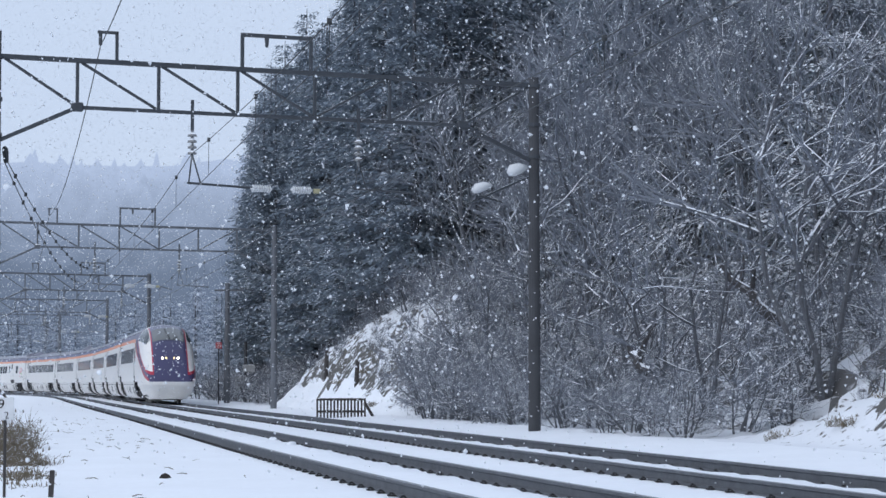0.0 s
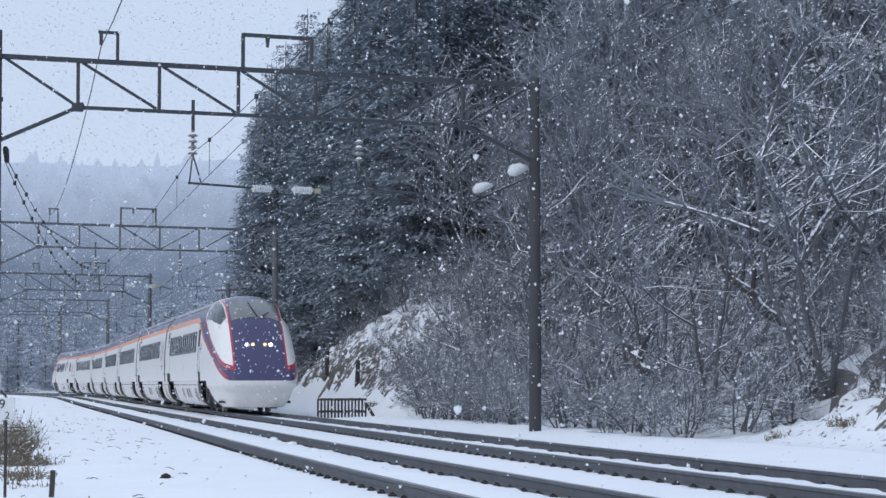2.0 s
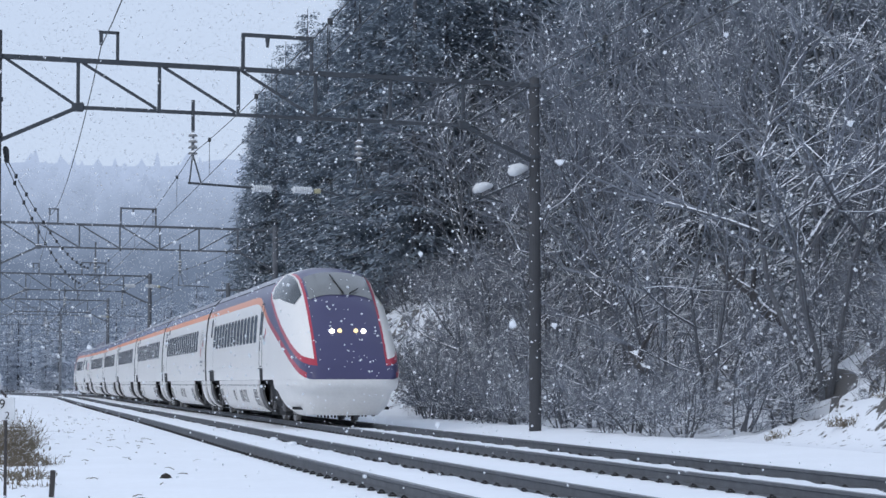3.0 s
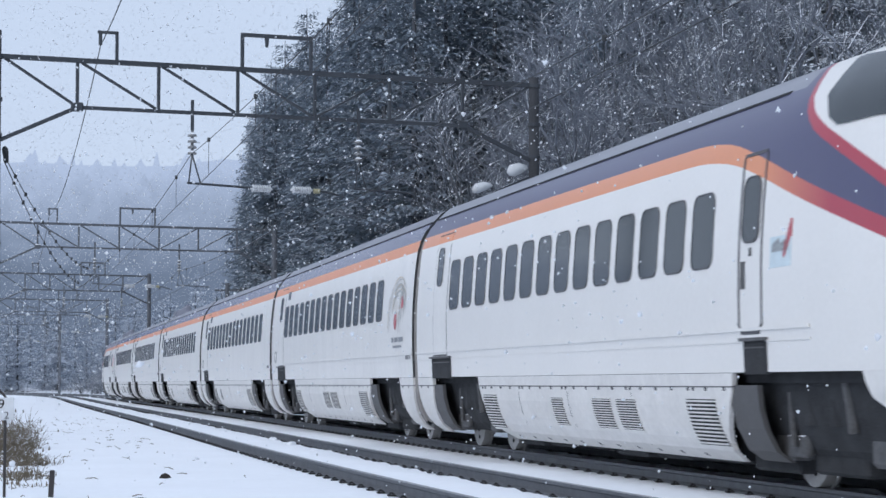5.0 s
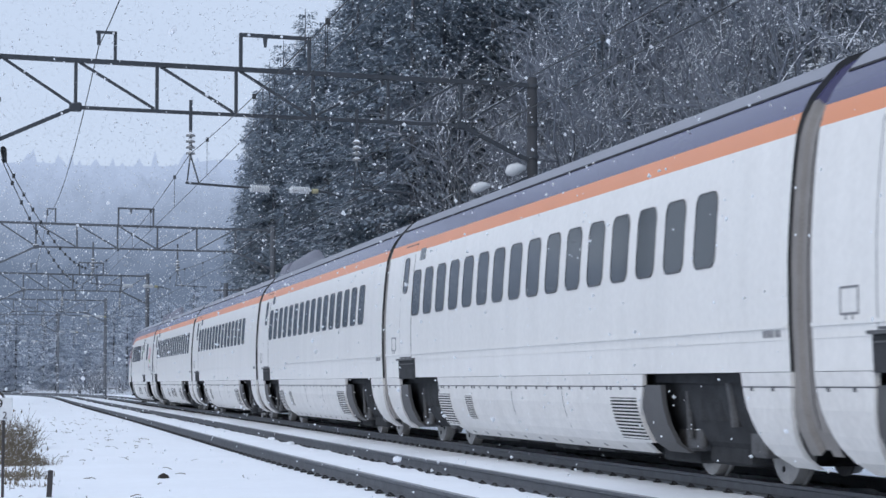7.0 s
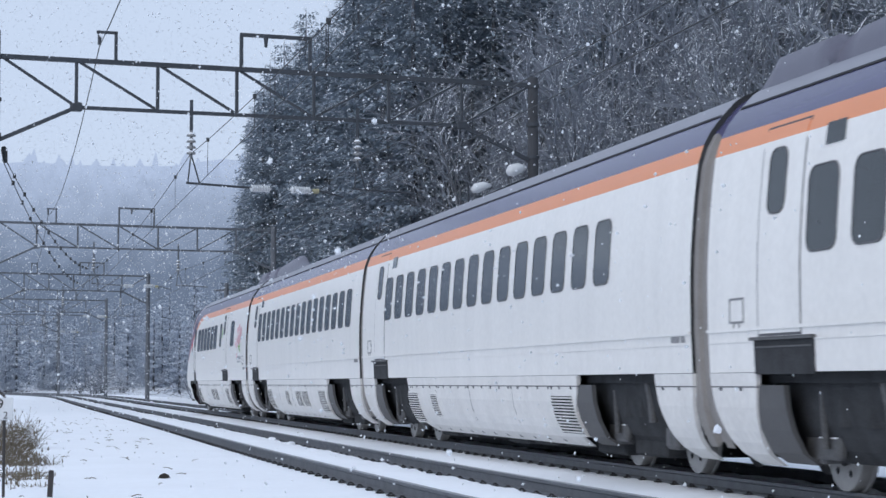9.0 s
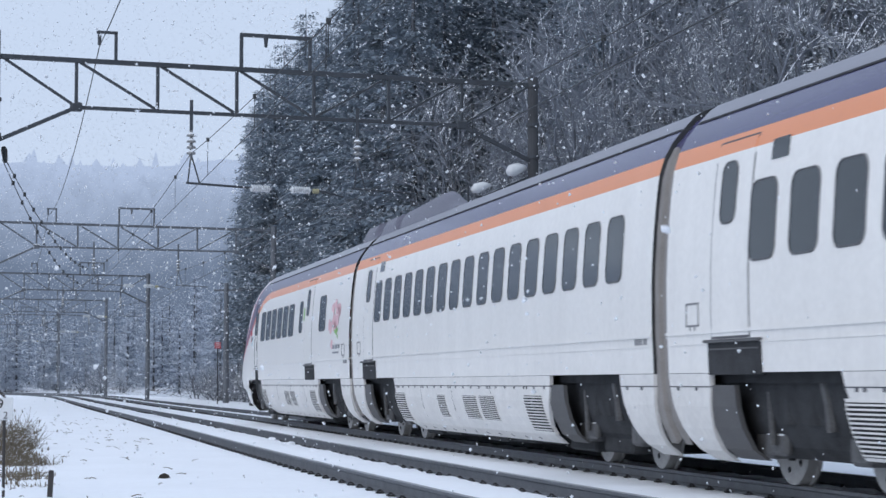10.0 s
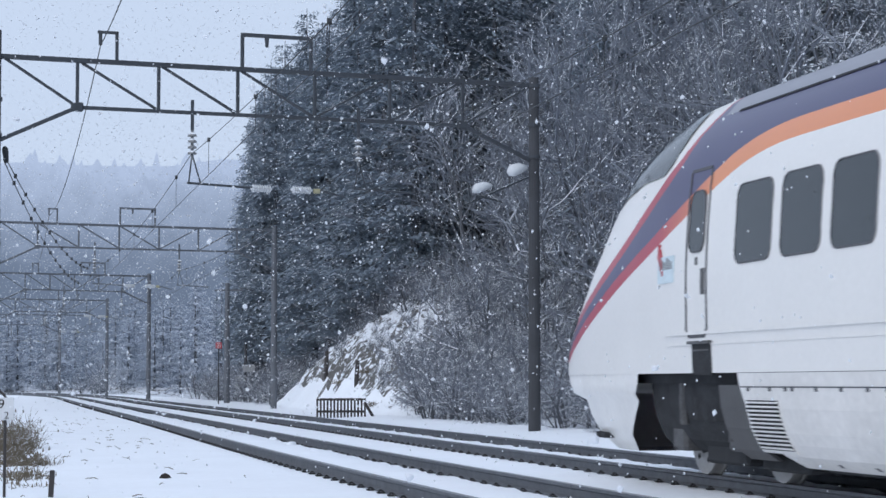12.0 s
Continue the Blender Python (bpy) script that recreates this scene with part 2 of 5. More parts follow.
def build_track(lat0, label):
    top = new("track")
    tagged(top, label, "railway track", group="tracks", kind="structure")
    stations = list(np.arange(-190, -14, 8.0)) + list(np.arange(-14, 120, 2.0)) + list(np.arange(120, 300, 5.0))
    for side in (-0.7525, 0.7525):
        vs, fs, mi = [], [], []
        n = len(RAIL_PROFILE)
        for s in stations:
            for y, z in RAIL_PROFILE:
                vs.append(on_line(s, lat0 + side + y, z))
        for a in range(len(stations) - 1):
            for j in range(n):
                j2 = (j + 1) % n
                fs.append((a * n + j, a * n + j2, (a + 1) * n + j2, (a + 1) * n + j))
                mi.append(1 if 6 <= j <= 8 else 0)
        piece("rail", mesh_of("rail", vs, fs, [M_RAIL, M_RAIL_TOP], mi), top, "worn steel rail, snow against its web")
    # fastening clips, one pair at each sleeper end
    c = Soup()
    c.box(-0.04, 0.04, -0.04, 0.04, -0.012, 0.006, bevel=0.008)
    c.tube([(-0.025, -0.03, 0.004), (-0.012, 0.0, 0.022), (0.012, 0.0, 0.022), (0.025, -0.03, 0.004)], 0.010, 5)
    clip = mesh_of("rail_clip", c.v, c.f, M_CLIP)
    for k, s in enumerate(np.arange(6, 68, 0.6)):
        for side, o in ((-0.7525, -0.11), (0.7525, -0.11)):
            p = on_line(float(s), lat0 + side + o, -0.14)
            ob = piece("rail_clip", clip, top)
            ob.matrix_basis = pose(*p, 0, 0, math.degrees(heading(s)))
    rest = Soup()
    for s in np.arange(68, 150, 0.6):
        for side, o in ((-0.7525, -0.11), (0.7525, -0.11)):
            p = on_line(float(s), lat0 + side + o, -0.14)
            rest.box(p.x - 0.05, p.x + 0.05, p.y - 0.05, p.y + 0.05, -0.15, -0.10)
    ob = rest.done("far_clips", M_CLIP, top)
    ob["kind"] = "stuff"
    # the snow ridge that the ploughs leave against the rails
    ridge, fs = [], []
    rows = list(np.arange(-188, -12, 4.0)) + list(np.arange(-12, 110, 0.25)) + list(np.arange(110, 290, 2.0))
    for s in rows:
        for lat, h in ((-0.60, -0.15), (-0.52, -0.118), (0.0, -0.10), (0.52, -0.115), (0.60, -0.15)):
            q = on_line(float(s), lat0 + lat)
            w = noise.noise((q.x * 2.2, q.y * 2.2, lat0))
            q.z = h + 0.028 * w * (abs(lat) < 0.59)
            ridge.append(q + Vector((0.05 * w, 0, 0)))
    for a in range(len(rows) - 1):
        for j in range(4):
            i = a * 5 + j
            fs.append((i, i + 1, i + 6, i + 5))
    piece("snow_bed", mesh_of("snow_bed", ridge, fs, M_SNOW, smooth=True), top, "soft snow lying between the rails")
    return top


build_track(0.0, "standard-gauge track half buried in snow, used by the train")
build_track(-SPACING, "empty standard-gauge track half buried in snow")


# ---- overhead line ----
def insulator_mesh(rings, r, pitch, mat):
    """A turned stack of sheds on one rod."""
    c, pts, rad = Soup(), [(0, 0, -pitch)], [r * 0.3]
    for k in range(rings):
        z = k * pitch
        pts += [(0, 0, z - 0.010), (0, 0, z - 0.006), (0, 0, z + pitch * 0.25), (0, 0, z + pitch * 0.62)]
        rad += [r * 0.32, r, r * 0.92, r * 0.32]
    c.tube(pts + [(0, 0, rings * pitch)], rad + [r * 0.3], 10)
    return mesh_of("insulator", c.v, c.f, mat, smooth=False)


INS_HANG = insulator_mesh(4, 0.105, 0.13, M_DISC)
INS_LONG = insulator_mesh(8, 0.085, 0.055, M_CERAMIC)


def build_gantry(left, right, pole_r, bracket=False):
    """A steel lattice beam on two poles over both tracks. left, right: the poles' feet; local x runs along the beam from the left pole."""
    # gantries beyond the first take the colours with haze painted in
    steel, concrete = (M_STEEL, M_CONC) if bracket else (M_STEEL_HAZED, M_CONC_HAZED)
    l3, r3 = Vector((*left, 0)), Vector((*right, 0))
    span = (r3 - l3).length
    turn = math.atan2(r3.y - l3.y, r3.x - l3.x)
    top = new("catenary_gantry")
    top.matrix_basis = Matrix.Translation(l3) @ Matrix.Rotation(turn, 4, "Z")
    tagged(top, "dark steel lattice gantry over both tracks, snow on its chords", "catenary gantry", group="catenary gantries")
    for x, h in ((-0.07, 8.42), (span, 8.05)):
        p = Soup()
        p.tube([(x, 0, -0.55), (x, 0, 3), (x, 0, h)], [pole_r * 1.06, pole_r, pole_r * 0.86], 14)
        p.done("pole", concrete, top, "weathered round pole")
        for zz in (6.2, 6.95, 7.85):
            q = Soup()
            q.tube([(x, 0, zz - 0.04), (x, 0, zz + 0.04)], pole_r * 1.12, 14)
            q.done("pole_band", steel, top)
    zt, zb = 7.87, 6.86
    lo, hi = 1.67, span - 1.78
    for nm, x0, x1, z, h in (("top_chord", 0, span, zt, 0.05), ("bottom_chord", lo, hi, zb, 0.038)):
        ch = Soup()
        ch.box(x0, x1, -h, h, z - h, z + h)
        ch.done(nm, steel, top)
    for x0, x1 in ((0.0, lo), (span, hi)):
        k = Soup()
        k.bar((x0, 0, zb - 0.78), (x1, 0, zb), 0.085)
        k.done("knee_brace", steel, top)
        k = Soup()
        k.box(x1 - 0.13, x1 + 0.13, -0.06, 0.06, zb - 0.09, zb + 0.11, bevel=0.03)
        k.done("gusset", steel, top)
    n = max(4, int(round((hi - lo) / 1.75)) + 1)
    xs = np.linspace(lo, hi, n)
    prev = 0.05
    for k, x in enumerate(list(xs) + [span - 0.05]):
        if k < n:
            u = Soup()
            u.box(x - 0.032, x + 0.032, -0.035, 0.035, zb, zt - 0.05)
            u.done("lattice_post", steel, top)
        d = Soup()
        if k <= n // 2:
            d.bar((prev + 0.08, 0, zt - 0.04), (x - 0.06, 0, zb + 0.05), 0.055)
        else:
            d.bar((prev + 0.06, 0, zb + 0.05), (x - 0.08, 0, zt - 0.04), 0.055)
        d.done("lattice_brace", steel, top)
        prev = x
    f = Soup()
    f.box(2.49, 2.55, -0.03, 0.03, zt, zt + 0.66)
    f.box(2.10, 2.55, -0.03, 0.03, zt + 0.61, zt + 0.67)
    f.tube([(2.16, 0, zt + 0.36), (2.16, 0, zt + 0.62)], 0.04, 6)
    f.done("feeder_frame", steel, top)
    f = Soup()
    for x in (5.32, 6.90):
        f.box(x - 0.035, x + 0.035, -0.035, 0.035, zt, zt + 0.77)
    f.box(5.29, 6.94, -0.04, 0.04, zt + 0.73, zt + 0.81)
    f.tube([(5.88, 0, zt + 0.52), (5.88, 0, zt + 0.74)], [0.03, 0.055], 6)
    f.done("feeder_frame", steel, top)
    # hanging wire supports over the two tracks
    for x in (4.18, 8.0):
        h = Soup()
        h.box(x - 0.035, x + 0.035, -0.09, -0.06, 6.46, 7.13)
        h.done("hanger_post", steel, top)
        h = Soup()
        h.tube([(x, -0.07, 5.95), (x - 0.07, -0.07, 5.32)], 0.018, 5)
        h.tube([(x, -0.07, 5.95), (x + 0.20, -0.07, 5.30)], 0.018, 5)
        h.tube([(x - 0.10, -0.07, 5.32), (x + 1.36, -0.07, 5.26)], 0.028, 6)
        h.done("registration_arm", steel, top)
        h = Soup()
        h.tube([(x + 2.84, -0.07, 5.24), (x + 3.04, -0.07, 5.23), (x + 3.5, -0.07, 5.12)], [0.03, 0.03, 0.018], 6)
        h.done("steady_arm", steel, top)
        piece("insulator", INS_HANG, top, "stacked-disc insulator with snow on its discs", Matrix.Translation((x, -0.07, 5.95)))
        if x > 5:
            continue
        h = Soup()
        h.tube([(x + 2.78, -0.07, 5.235), (x + 2.91, -0.07, 5.235)], 0.055, 8)
        h.done("end_cap", M_YELLOW, top, "yellow end cap of the insulator")
        for dx in (1.37, 2.30):
            piece("insulator", INS_LONG, top, "white ribbed rod insulator", pose(x + dx, -0.07, 5.25, 0, 91, 0))
    # bracket with two snow-capped insulators at the hillside pole
    if not bracket:
        return top
    h = Soup()
    h.bar((span - 0.1, 0, 5.75), (span - 1.7, 0, 5.05), 0.05)
    h.bar((span - 1.62, 0, 5.05), (span - 1.62, 0, 5.5), 0.035)
    h.done("bracket", steel, top)
    for x, z, r in ((span - 1.30, 5.46, 0.12), (span - 0.42, 5.90, 0.15)):
        h = Soup()
        h.tube([(x - 0.22, 0, z - 0.10), (x - 0.12, 0, z - 0.03), (x + 0.05, 0, z + 0.03), (x + 0.24, 0, z + 0.05)], [r * 0.45, r, r * 0.9, r * 0.35], 10)
        h.done("insulator", M_CERAMIC, top, "round white insulator under a cap of snow", smooth=True)
    return top


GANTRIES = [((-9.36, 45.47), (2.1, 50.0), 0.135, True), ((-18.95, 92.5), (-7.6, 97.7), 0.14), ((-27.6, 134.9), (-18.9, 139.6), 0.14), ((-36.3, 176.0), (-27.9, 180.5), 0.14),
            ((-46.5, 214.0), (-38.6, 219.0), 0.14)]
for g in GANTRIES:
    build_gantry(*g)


def build_wires():
    """Trolley and messenger wires with droppers over each track, and the feeder."""
    def at(g, l):
        a, b = Vector((*g[0], 0)), Vector((*g[1], 0))
        return a + (b - a).normalized() * l

    lines = []
    for l in (8.0, 4.18, 2.16):
        pts = [at(g, l) for g in GANTRIES]
        d = pts[0] - pts[1]
        lines.append([pts[0] + d] + pts + [pts[-1] + Vector((-14, 36, 0))])
    for stops, label in zip(lines[:2], ("overhead wires above the train's track", "overhead wires above the empty track")):
        top = new("overhead_wire")
        tagged(top, label, "overhead wire", group="overhead wires")
        for a, b in zip(stops[:-1], stops[1:]):
            low = [a.lerp(b, k / 12) + Vector((0, 0, 5.12)) for k in range(13)]
            high = [a.lerp(b, k / 12) + Vector((0, 0, 5.95 - 0.40 * 4 * (k / 12) * (1 - k / 12))) for k in range(13)]
            w = Soup()
            w.tube(low, 0.010, 4)
            w.done("trolley_wire", M_WIRE, top)
            w = Soup()
            w.tube(high, 0.010, 4)
            w.done("messenger_wire", M_WIRE, top)
            for k in range(1, 12, 2):
                w = Soup()
                w.tube([low[k], high[k]], 0.006, 3)
                w.tube([high[k] - Vector((0, 0, 0.04)), high[k] + Vector((0, 0, 0.04))], 0.035, 6)
                w.done("dropper", M_WIRE, top)
    # an anchored length of wire, made off at the first pole of the flat side
    top = new("anchored_wire")
    tagged(top, "slack anchored wires with clamps running to the pole", "overhead wire", group="overhead wires")
    for z0, z1, l1 in ((5.80, 5.95, 4.0), (5.68, 5.30, 3.6)):
        a, b = at(GANTRIES[0], 0.12) + Vector((0, 0, z0)), at(GANTRIES[1], l1) + Vector((0, 0, z1))
        pts = [a.lerp(b, k / 14) - Vector((0, 0, 0.55 * 4 * (k / 14) * (1 - k / 14))) for k in range(15)]
        w = Soup()
        w.tube(pts, 0.012, 5)
        w.done("messenger_wire", M_WIRE, top)
        for k in range(1, 14):
            w = Soup()
            w.tube([pts[k] - Vector((0, 0, 0.05)), pts[k] + Vector((0, 0, 0.05))], 0.04, 6)
            w.done("clamp", M_WIRE, top)
    w = Soup()
    a = at(GANTRIES[0], 0.12) + Vector((0, 0, 5.8))
    w.tube([a + Vector((0, 0.1, 0.14)), a + Vector((0, 0.16, 0.10)), a + Vector((0, 0.3, -0.14))], [0.05, 0.07, 0.05], 10)
    w.done("tension_wheel", M_WIRE, top, "dark tensioning wheel at the pole")
    top = new("feeder_cable")
    tagged(top, "thin dark feeder cable strung between the gantries", "cable")
    for a, b in zip(lines[2][:-1], lines[2][1:]):
        w = Soup()
        w.tube([a.lerp(b, k / 10) + Vector((0, 0, 8.2 - 0.75 * 4 * (k / 10) * (1 - k / 10))) for k in range(11)], 0.012, 4)
        w.done("cable_span", M_WIRE, top)


build_wires()


def utility_pole():
    p = Soup()
    o = on_line(109.0, 4.0, -0.3)
    p.tube([(0, 0, -0.3), (0, 0, 4), (0, 0, 6.9)], [0.17, 0.15, 0.12], 12)
    p.box(-0.7, 0.9, -0.05, 0.05, 6.45, 6.55)
    ob = p.done("utility_pole", M_CONC_HAZED)
    ob.matrix_basis = Matrix.Translation(o)
    tagged(ob, "grey concrete pole with a short crossarm beside the wood", "pole")


utility_pole()

# ---- the train ----
SIDE = [(1.05, 0.20), (1.26, 0.34), (1.37, 0.55), (1.425, 0.75), (1.445, 0.95), (1.455, 1.08), (1.465, 1.36), (1.473, 1.50), (1.475, 1.75), (1.475, 2.05), (1.465, 2.30), (1.445, 2.60),
        (1.415, 2.92), (1.380, 3.19), (1.320, 3.38), (1.24, 3.53), (1.12, 3.68), (0.98, 3.83), (0.89, 3.89), (0.71, 3.955), (0.50, 4.01), (0.25, 4.05), (0.0, 4.06)]
SZ, SY = [p[1] for p in SIDE], [p[0] for p in SIDE]
UPPER = SIDE[5:]
HALF = 10.25          # from a car's middle to its gangway end


def side_y(z):
    return float(np.interp(z, SZ, SY))


# the end car's nose: distance from the gangway end, against top height and half width
NOSE_X = [16.0, 17.0, 18.0, 19.0, 19.8, 20.6, 21.3, 21.9, 22.35, 22.7, 22.9, 23.0]
NOSE_TOP = [4.06, 4.06, 4.04, 3.96, 3.81, 3.45, 2.98, 2.46, 2.02, 1.62, 1.34, 1.10]
NOSE_W = [1.475, 1.475, 1.47, 1.455, 1.435, 1.405, 1.365, 1.31, 1.24, 1.14, 1.03, 0.88]


def shell_pt(d, i, off=0.0):
    """A point of the end car's shell: d from the gangway end, i along the half section from the sill (0) to the roof's crown (17)."""
    idx = np.arange(len(UPPER))
    y, z = float(np.interp(i, idx, [p[0] for p in UPPER])), float(np.interp(i, idx, [p[1] for p in UPPER]))
    if d > 16:
        top, w = float(np.interp(d, NOSE_X, NOSE_TOP)), float(np.interp(d, NOSE_X, NOSE_W))
        u = smooth01((d - 17.0) / 5.0)
        a = math.pi / 2 * i / (len(UPPER) - 1)
        ry, rz = max(0.0, math.cos(a)) ** 0.62 if i < len(UPPER) - 1 else 0.0, max(0.0, math.sin(a)) ** 0.80
        y = ((1 - u) * y / 1.475 + u * ry) * w
        z = (1 - u) * (1.08 + (z - 1.08) * (top - 1.08) / 2.98) + u * (1.08 + (top - 1.08) * rz)
    return Vector((d - HALF, y + off, z + off * 0.4))


def livery():
    """White body, orange band that turns red on the nose, purple roof and front mask."""
    m = shader("end_car_livery", (1, 1, 1), 0.28, vary=0.04, scale=0.7, fine=20, bump=0.02)
    n, l = m.node_tree.nodes, m.node_tree.links
    b = n["Principled BSDF"]
    grain = b.inputs["Base Color"].links[0].from_socket

    def field(name):
        a = n.new("ShaderNodeAttribute")
        a.attribute_name = name
        return a.outputs["Fac"]

    def above(sock, limit):
        k = n.new("ShaderNodeMath")
        k.operation = "GREATER_THAN"
        l.new(sock, k.inputs[0])
        k.inputs[1].default_value = limit
        return k.outputs[0]

    def both(a, b_):
        k = n.new("ShaderNodeMath")
        k.operation = "MULTIPLY"
        l.new(a, k.inputs[0])
        l.new(b_, k.inputs[1])
        return k.outputs[0]

    def mix(fac, a, colour):
        k = n.new("ShaderNodeMix")
        k.data_type = "RGBA"
        l.new(fac, k.inputs["Factor"])
        l.new(a, k.inputs["A"])
        if isinstance(colour, tuple):
            k.inputs["B"].default_value = (*colour, 1)
        else:
            l.new(colour, k.inputs["B"])
        return k.outputs["Result"]

    white = n.new("ShaderNodeRGB")
    white.outputs[0].default_value = (0.79, 0.775, 0.75, 1)
    fl, fu, fp, fr, dd = field("band"), field("loop"), field("pillar"), field("roof"), field("along")
    red, purple, orange = (0.42, 0.035, 0.065), (0.062, 0.060, 0.135), (0.74, 0.275, 0.125)
    to_red = n.new("ShaderNodeMapRange")
    to_red.inputs["From Min"].default_value, to_red.inputs["From Max"].default_value = 16.4, 18.2
    l.new(dd, to_red.inputs["Value"])
    o = n.new("ShaderNodeRGB")
    o.outputs[0].default_value = (*orange, 1)
    stripe = mix(to_red.outputs[0], o.outputs[0], red)
    c = mix(above(fl, 0.0), white.outputs[0], stripe)
    c = mix(above(fl, 1.0), c, purple)
    c = mix(both(above(fl, 0.0), above(fp, -0.20)), c, purple)
    c = mix(above(fr, 0.0), c, (0.24, 0.245, 0.29))
    c = mix(above(fu, 0.0), c, red)
    c = mix(above(fu, 0.125), c, (0.79, 0.775, 0.75))
    c = mix(both(above(fu, 0.0), above(fp, 0.0)), c, red)
    c = mix(both(above(fu, 0.0), above(fp, 0.06)), c, purple)
    mul = n.new("ShaderNodeMix")
    mul.data_type, mul.blend_type = "RGBA", "MULTIPLY"
    mul.inputs["Factor"].default_value = 1
    l.new(c, mul.inputs["A"])
    l.new(grain, mul.inputs["B"])
    l.new(mul.outputs["Result"], b.inputs["Base Color"])
    return m


M_LIVERY = livery()
BAND_D, BAND_Z = [14.2, 15.2, 16.1, 16.9, 18.1, 19.8, 21.3, 22.3, 23.0], [3.19, 3.17, 3.01, 2.77, 2.45, 2.02, 1.58, 1.24, 1.0]
LOOP_D, LOOP_Z = [16.85, 17.15, 17.45, 17.8, 19.6, 21.2, 22.2, 23.0], [4.2, 3.60, 3.30, 3.13, 2.42, 1.88, 1.55, 1.36]


FINE_D = np.arange(10.0, 24.0, 0.05)


def eased(ds, zs, width):
    """The curve through the points, its corners rounded."""
    z = np.interp(FINE_D, ds, zs)
    n = int(width / 0.05) | 1
    pad = np.concatenate([np.full(n, z[0]), z, z[-1] + (z[-1] - z[-2]) * np.arange(1, n + 1)])
    return np.convolve(pad, np.ones(n) / n, "same")[n:-n]


BAND_FINE, LOOP_FINE = eased(BAND_D, BAND_Z, 1.5), eased(LOOP_D, LOOP_Z, 0.5)


def shell_mesh():
    """The end car's shell above the sill, both sides, closed at the tip."""
    ds = list(np.arange(0.25, 14.5, 1.0)) + list(np.arange(14.5, 22.3, 0.15)) + [22.35, 22.5, 22.6, 22.7, 22.8, 22.88, 22.95, 23.0]
    ii = list(np.arange(0, 17.01, 0.5))
    vs, fs = [], []
    for d in ds:
        half = [shell_pt(d, i) for i in ii]
        vs += [Vector((p.x, -p.y, p.z)) for p in half] + [p for p in reversed(half[:-1])]
    n = 2 * len(ii) - 1
    for a in range(len(ds) - 1):
        for j in range(n - 1):
            k = a * n + j
            fs.append((k, k + n, k + n + 1, k + 1))
    m_ = len(vs)
    vs += [v.copy() for v in vs[m_ - n:]]
    fs.append(tuple(m_ + j for j in range(n)))
    me = mesh_of("car_shell", vs, fs, M_LIVERY, smooth=True)
    fields = {"band": [], "loop": [], "pillar": [], "roof": [], "along": []}
    for v in vs:
        d, z, y = v.x + HALF, v.z, abs(v.y)
        low = float(np.interp(d, FINE_D, BAND_FINE))
        wide = float(np.interp(d, [15.5, 18.5, 23.0], [0.19, 0.16, 0.13]))
        fields["band"].append((z - low) / wide)
        fields["loop"].append(z - float(np.interp(d, FINE_D, LOOP_FINE)) if d > 16.8 else -1.0)
        fields["pillar"].append(0.90 - y if d > 18.2 else -1.0)
        fields["roof"].append(z - 3.68 if d < 17.0 else -1.0)
        fields["along"].append(d)
    for name, vals in fields.items():
        at = me.attributes.new(name, "FLOAT", "POINT")
        at.data.foreach_set("value", vals)
    return me


def body_mesh():
    """A middle car's shell: sides, band and roof."""
    xs = [-HALF + 0.25, -5, 0, 5, HALF - 0.25]
    vs, fs, mi = [], [], []
    ring = [(-y, z) for y, z in UPPER] + [(y, z) for y, z in reversed(UPPER[:-1])]
    n = len(ring)
    for x in xs:
        vs += [(x, y, z) for y, z in ring]
    for a in range(len(xs) - 1):
        for j in range(n - 1):
            zm = (ring[j][1] + ring[j + 1][1]) / 2
            fs.append((a * n + j, (a + 1) * n + j, (a + 1) * n + j + 1, a * n + j + 1))
            mi.append(1 if 3.19 < zm < 3.38 else 2 if 3.38 < zm < 3.68 else 3 if zm > 3.68 else 0)
    m_ = len(vs)
    vs += vs[:n] + vs[(len(xs) - 1) * n:len(xs) * n]
    fs += [tuple(range(m_ + n - 1, m_ - 1, -1)), tuple(m_ + n + j for j in range(n))]
    mi += [4, 4]
    me = mesh_of("car_body", vs, fs, [M_WHITE, M_ORANGE, M_PURPLE, M_ROOF, M_DARK], mi)
    for p in me.polygons:
        p.use_smooth = len(p.vertices) == 4
    return me


def strip(d0, d1, z0, z1, off, side, rows=7, slant=0.0):
    """A plate that follows the car's side between two heights, off metres proud of it. slant: how far its ends lean in towards the bottom."""
    vs, fs = [], []
    for k in range(rows):
        z = z0 + (z1 - z0) * k / (rows - 1)
        low = slant * ((z1 - z) / (z1 - z0)) ** 1.5
        for d, s_ in ((d0 + (low if slant else 0), 1), (d1 - (low if slant else 0), 1)):
            vs.append((d - HALF, side * (side_y(z) + off), z))
    for k in range(rows):
        vs.append((vs[2 * k][0], vs[2 * k][1] - side * 0.05, vs[2 * k][2]))
        vs.append((vs[2 * k + 1][0], vs[2 * k + 1][1] - side * 0.05, vs[2 * k + 1][2]))
    b = 2 * rows
    for k in range(rows - 1):
        i = 2 * k
        fs += [(i, i + 1, i + 3, i + 2), (b + i, b + i + 2, b + i + 3, b + i + 1), (i, i + 2, b + i + 2, b + i), (i + 1, b + i + 1, b + i + 3, i + 3)]
    t = 2 * (rows - 1)
    fs += [(0, b, b + 1, 1), (t, t + 1, b + t + 1, b + t)]
    return vs, fs


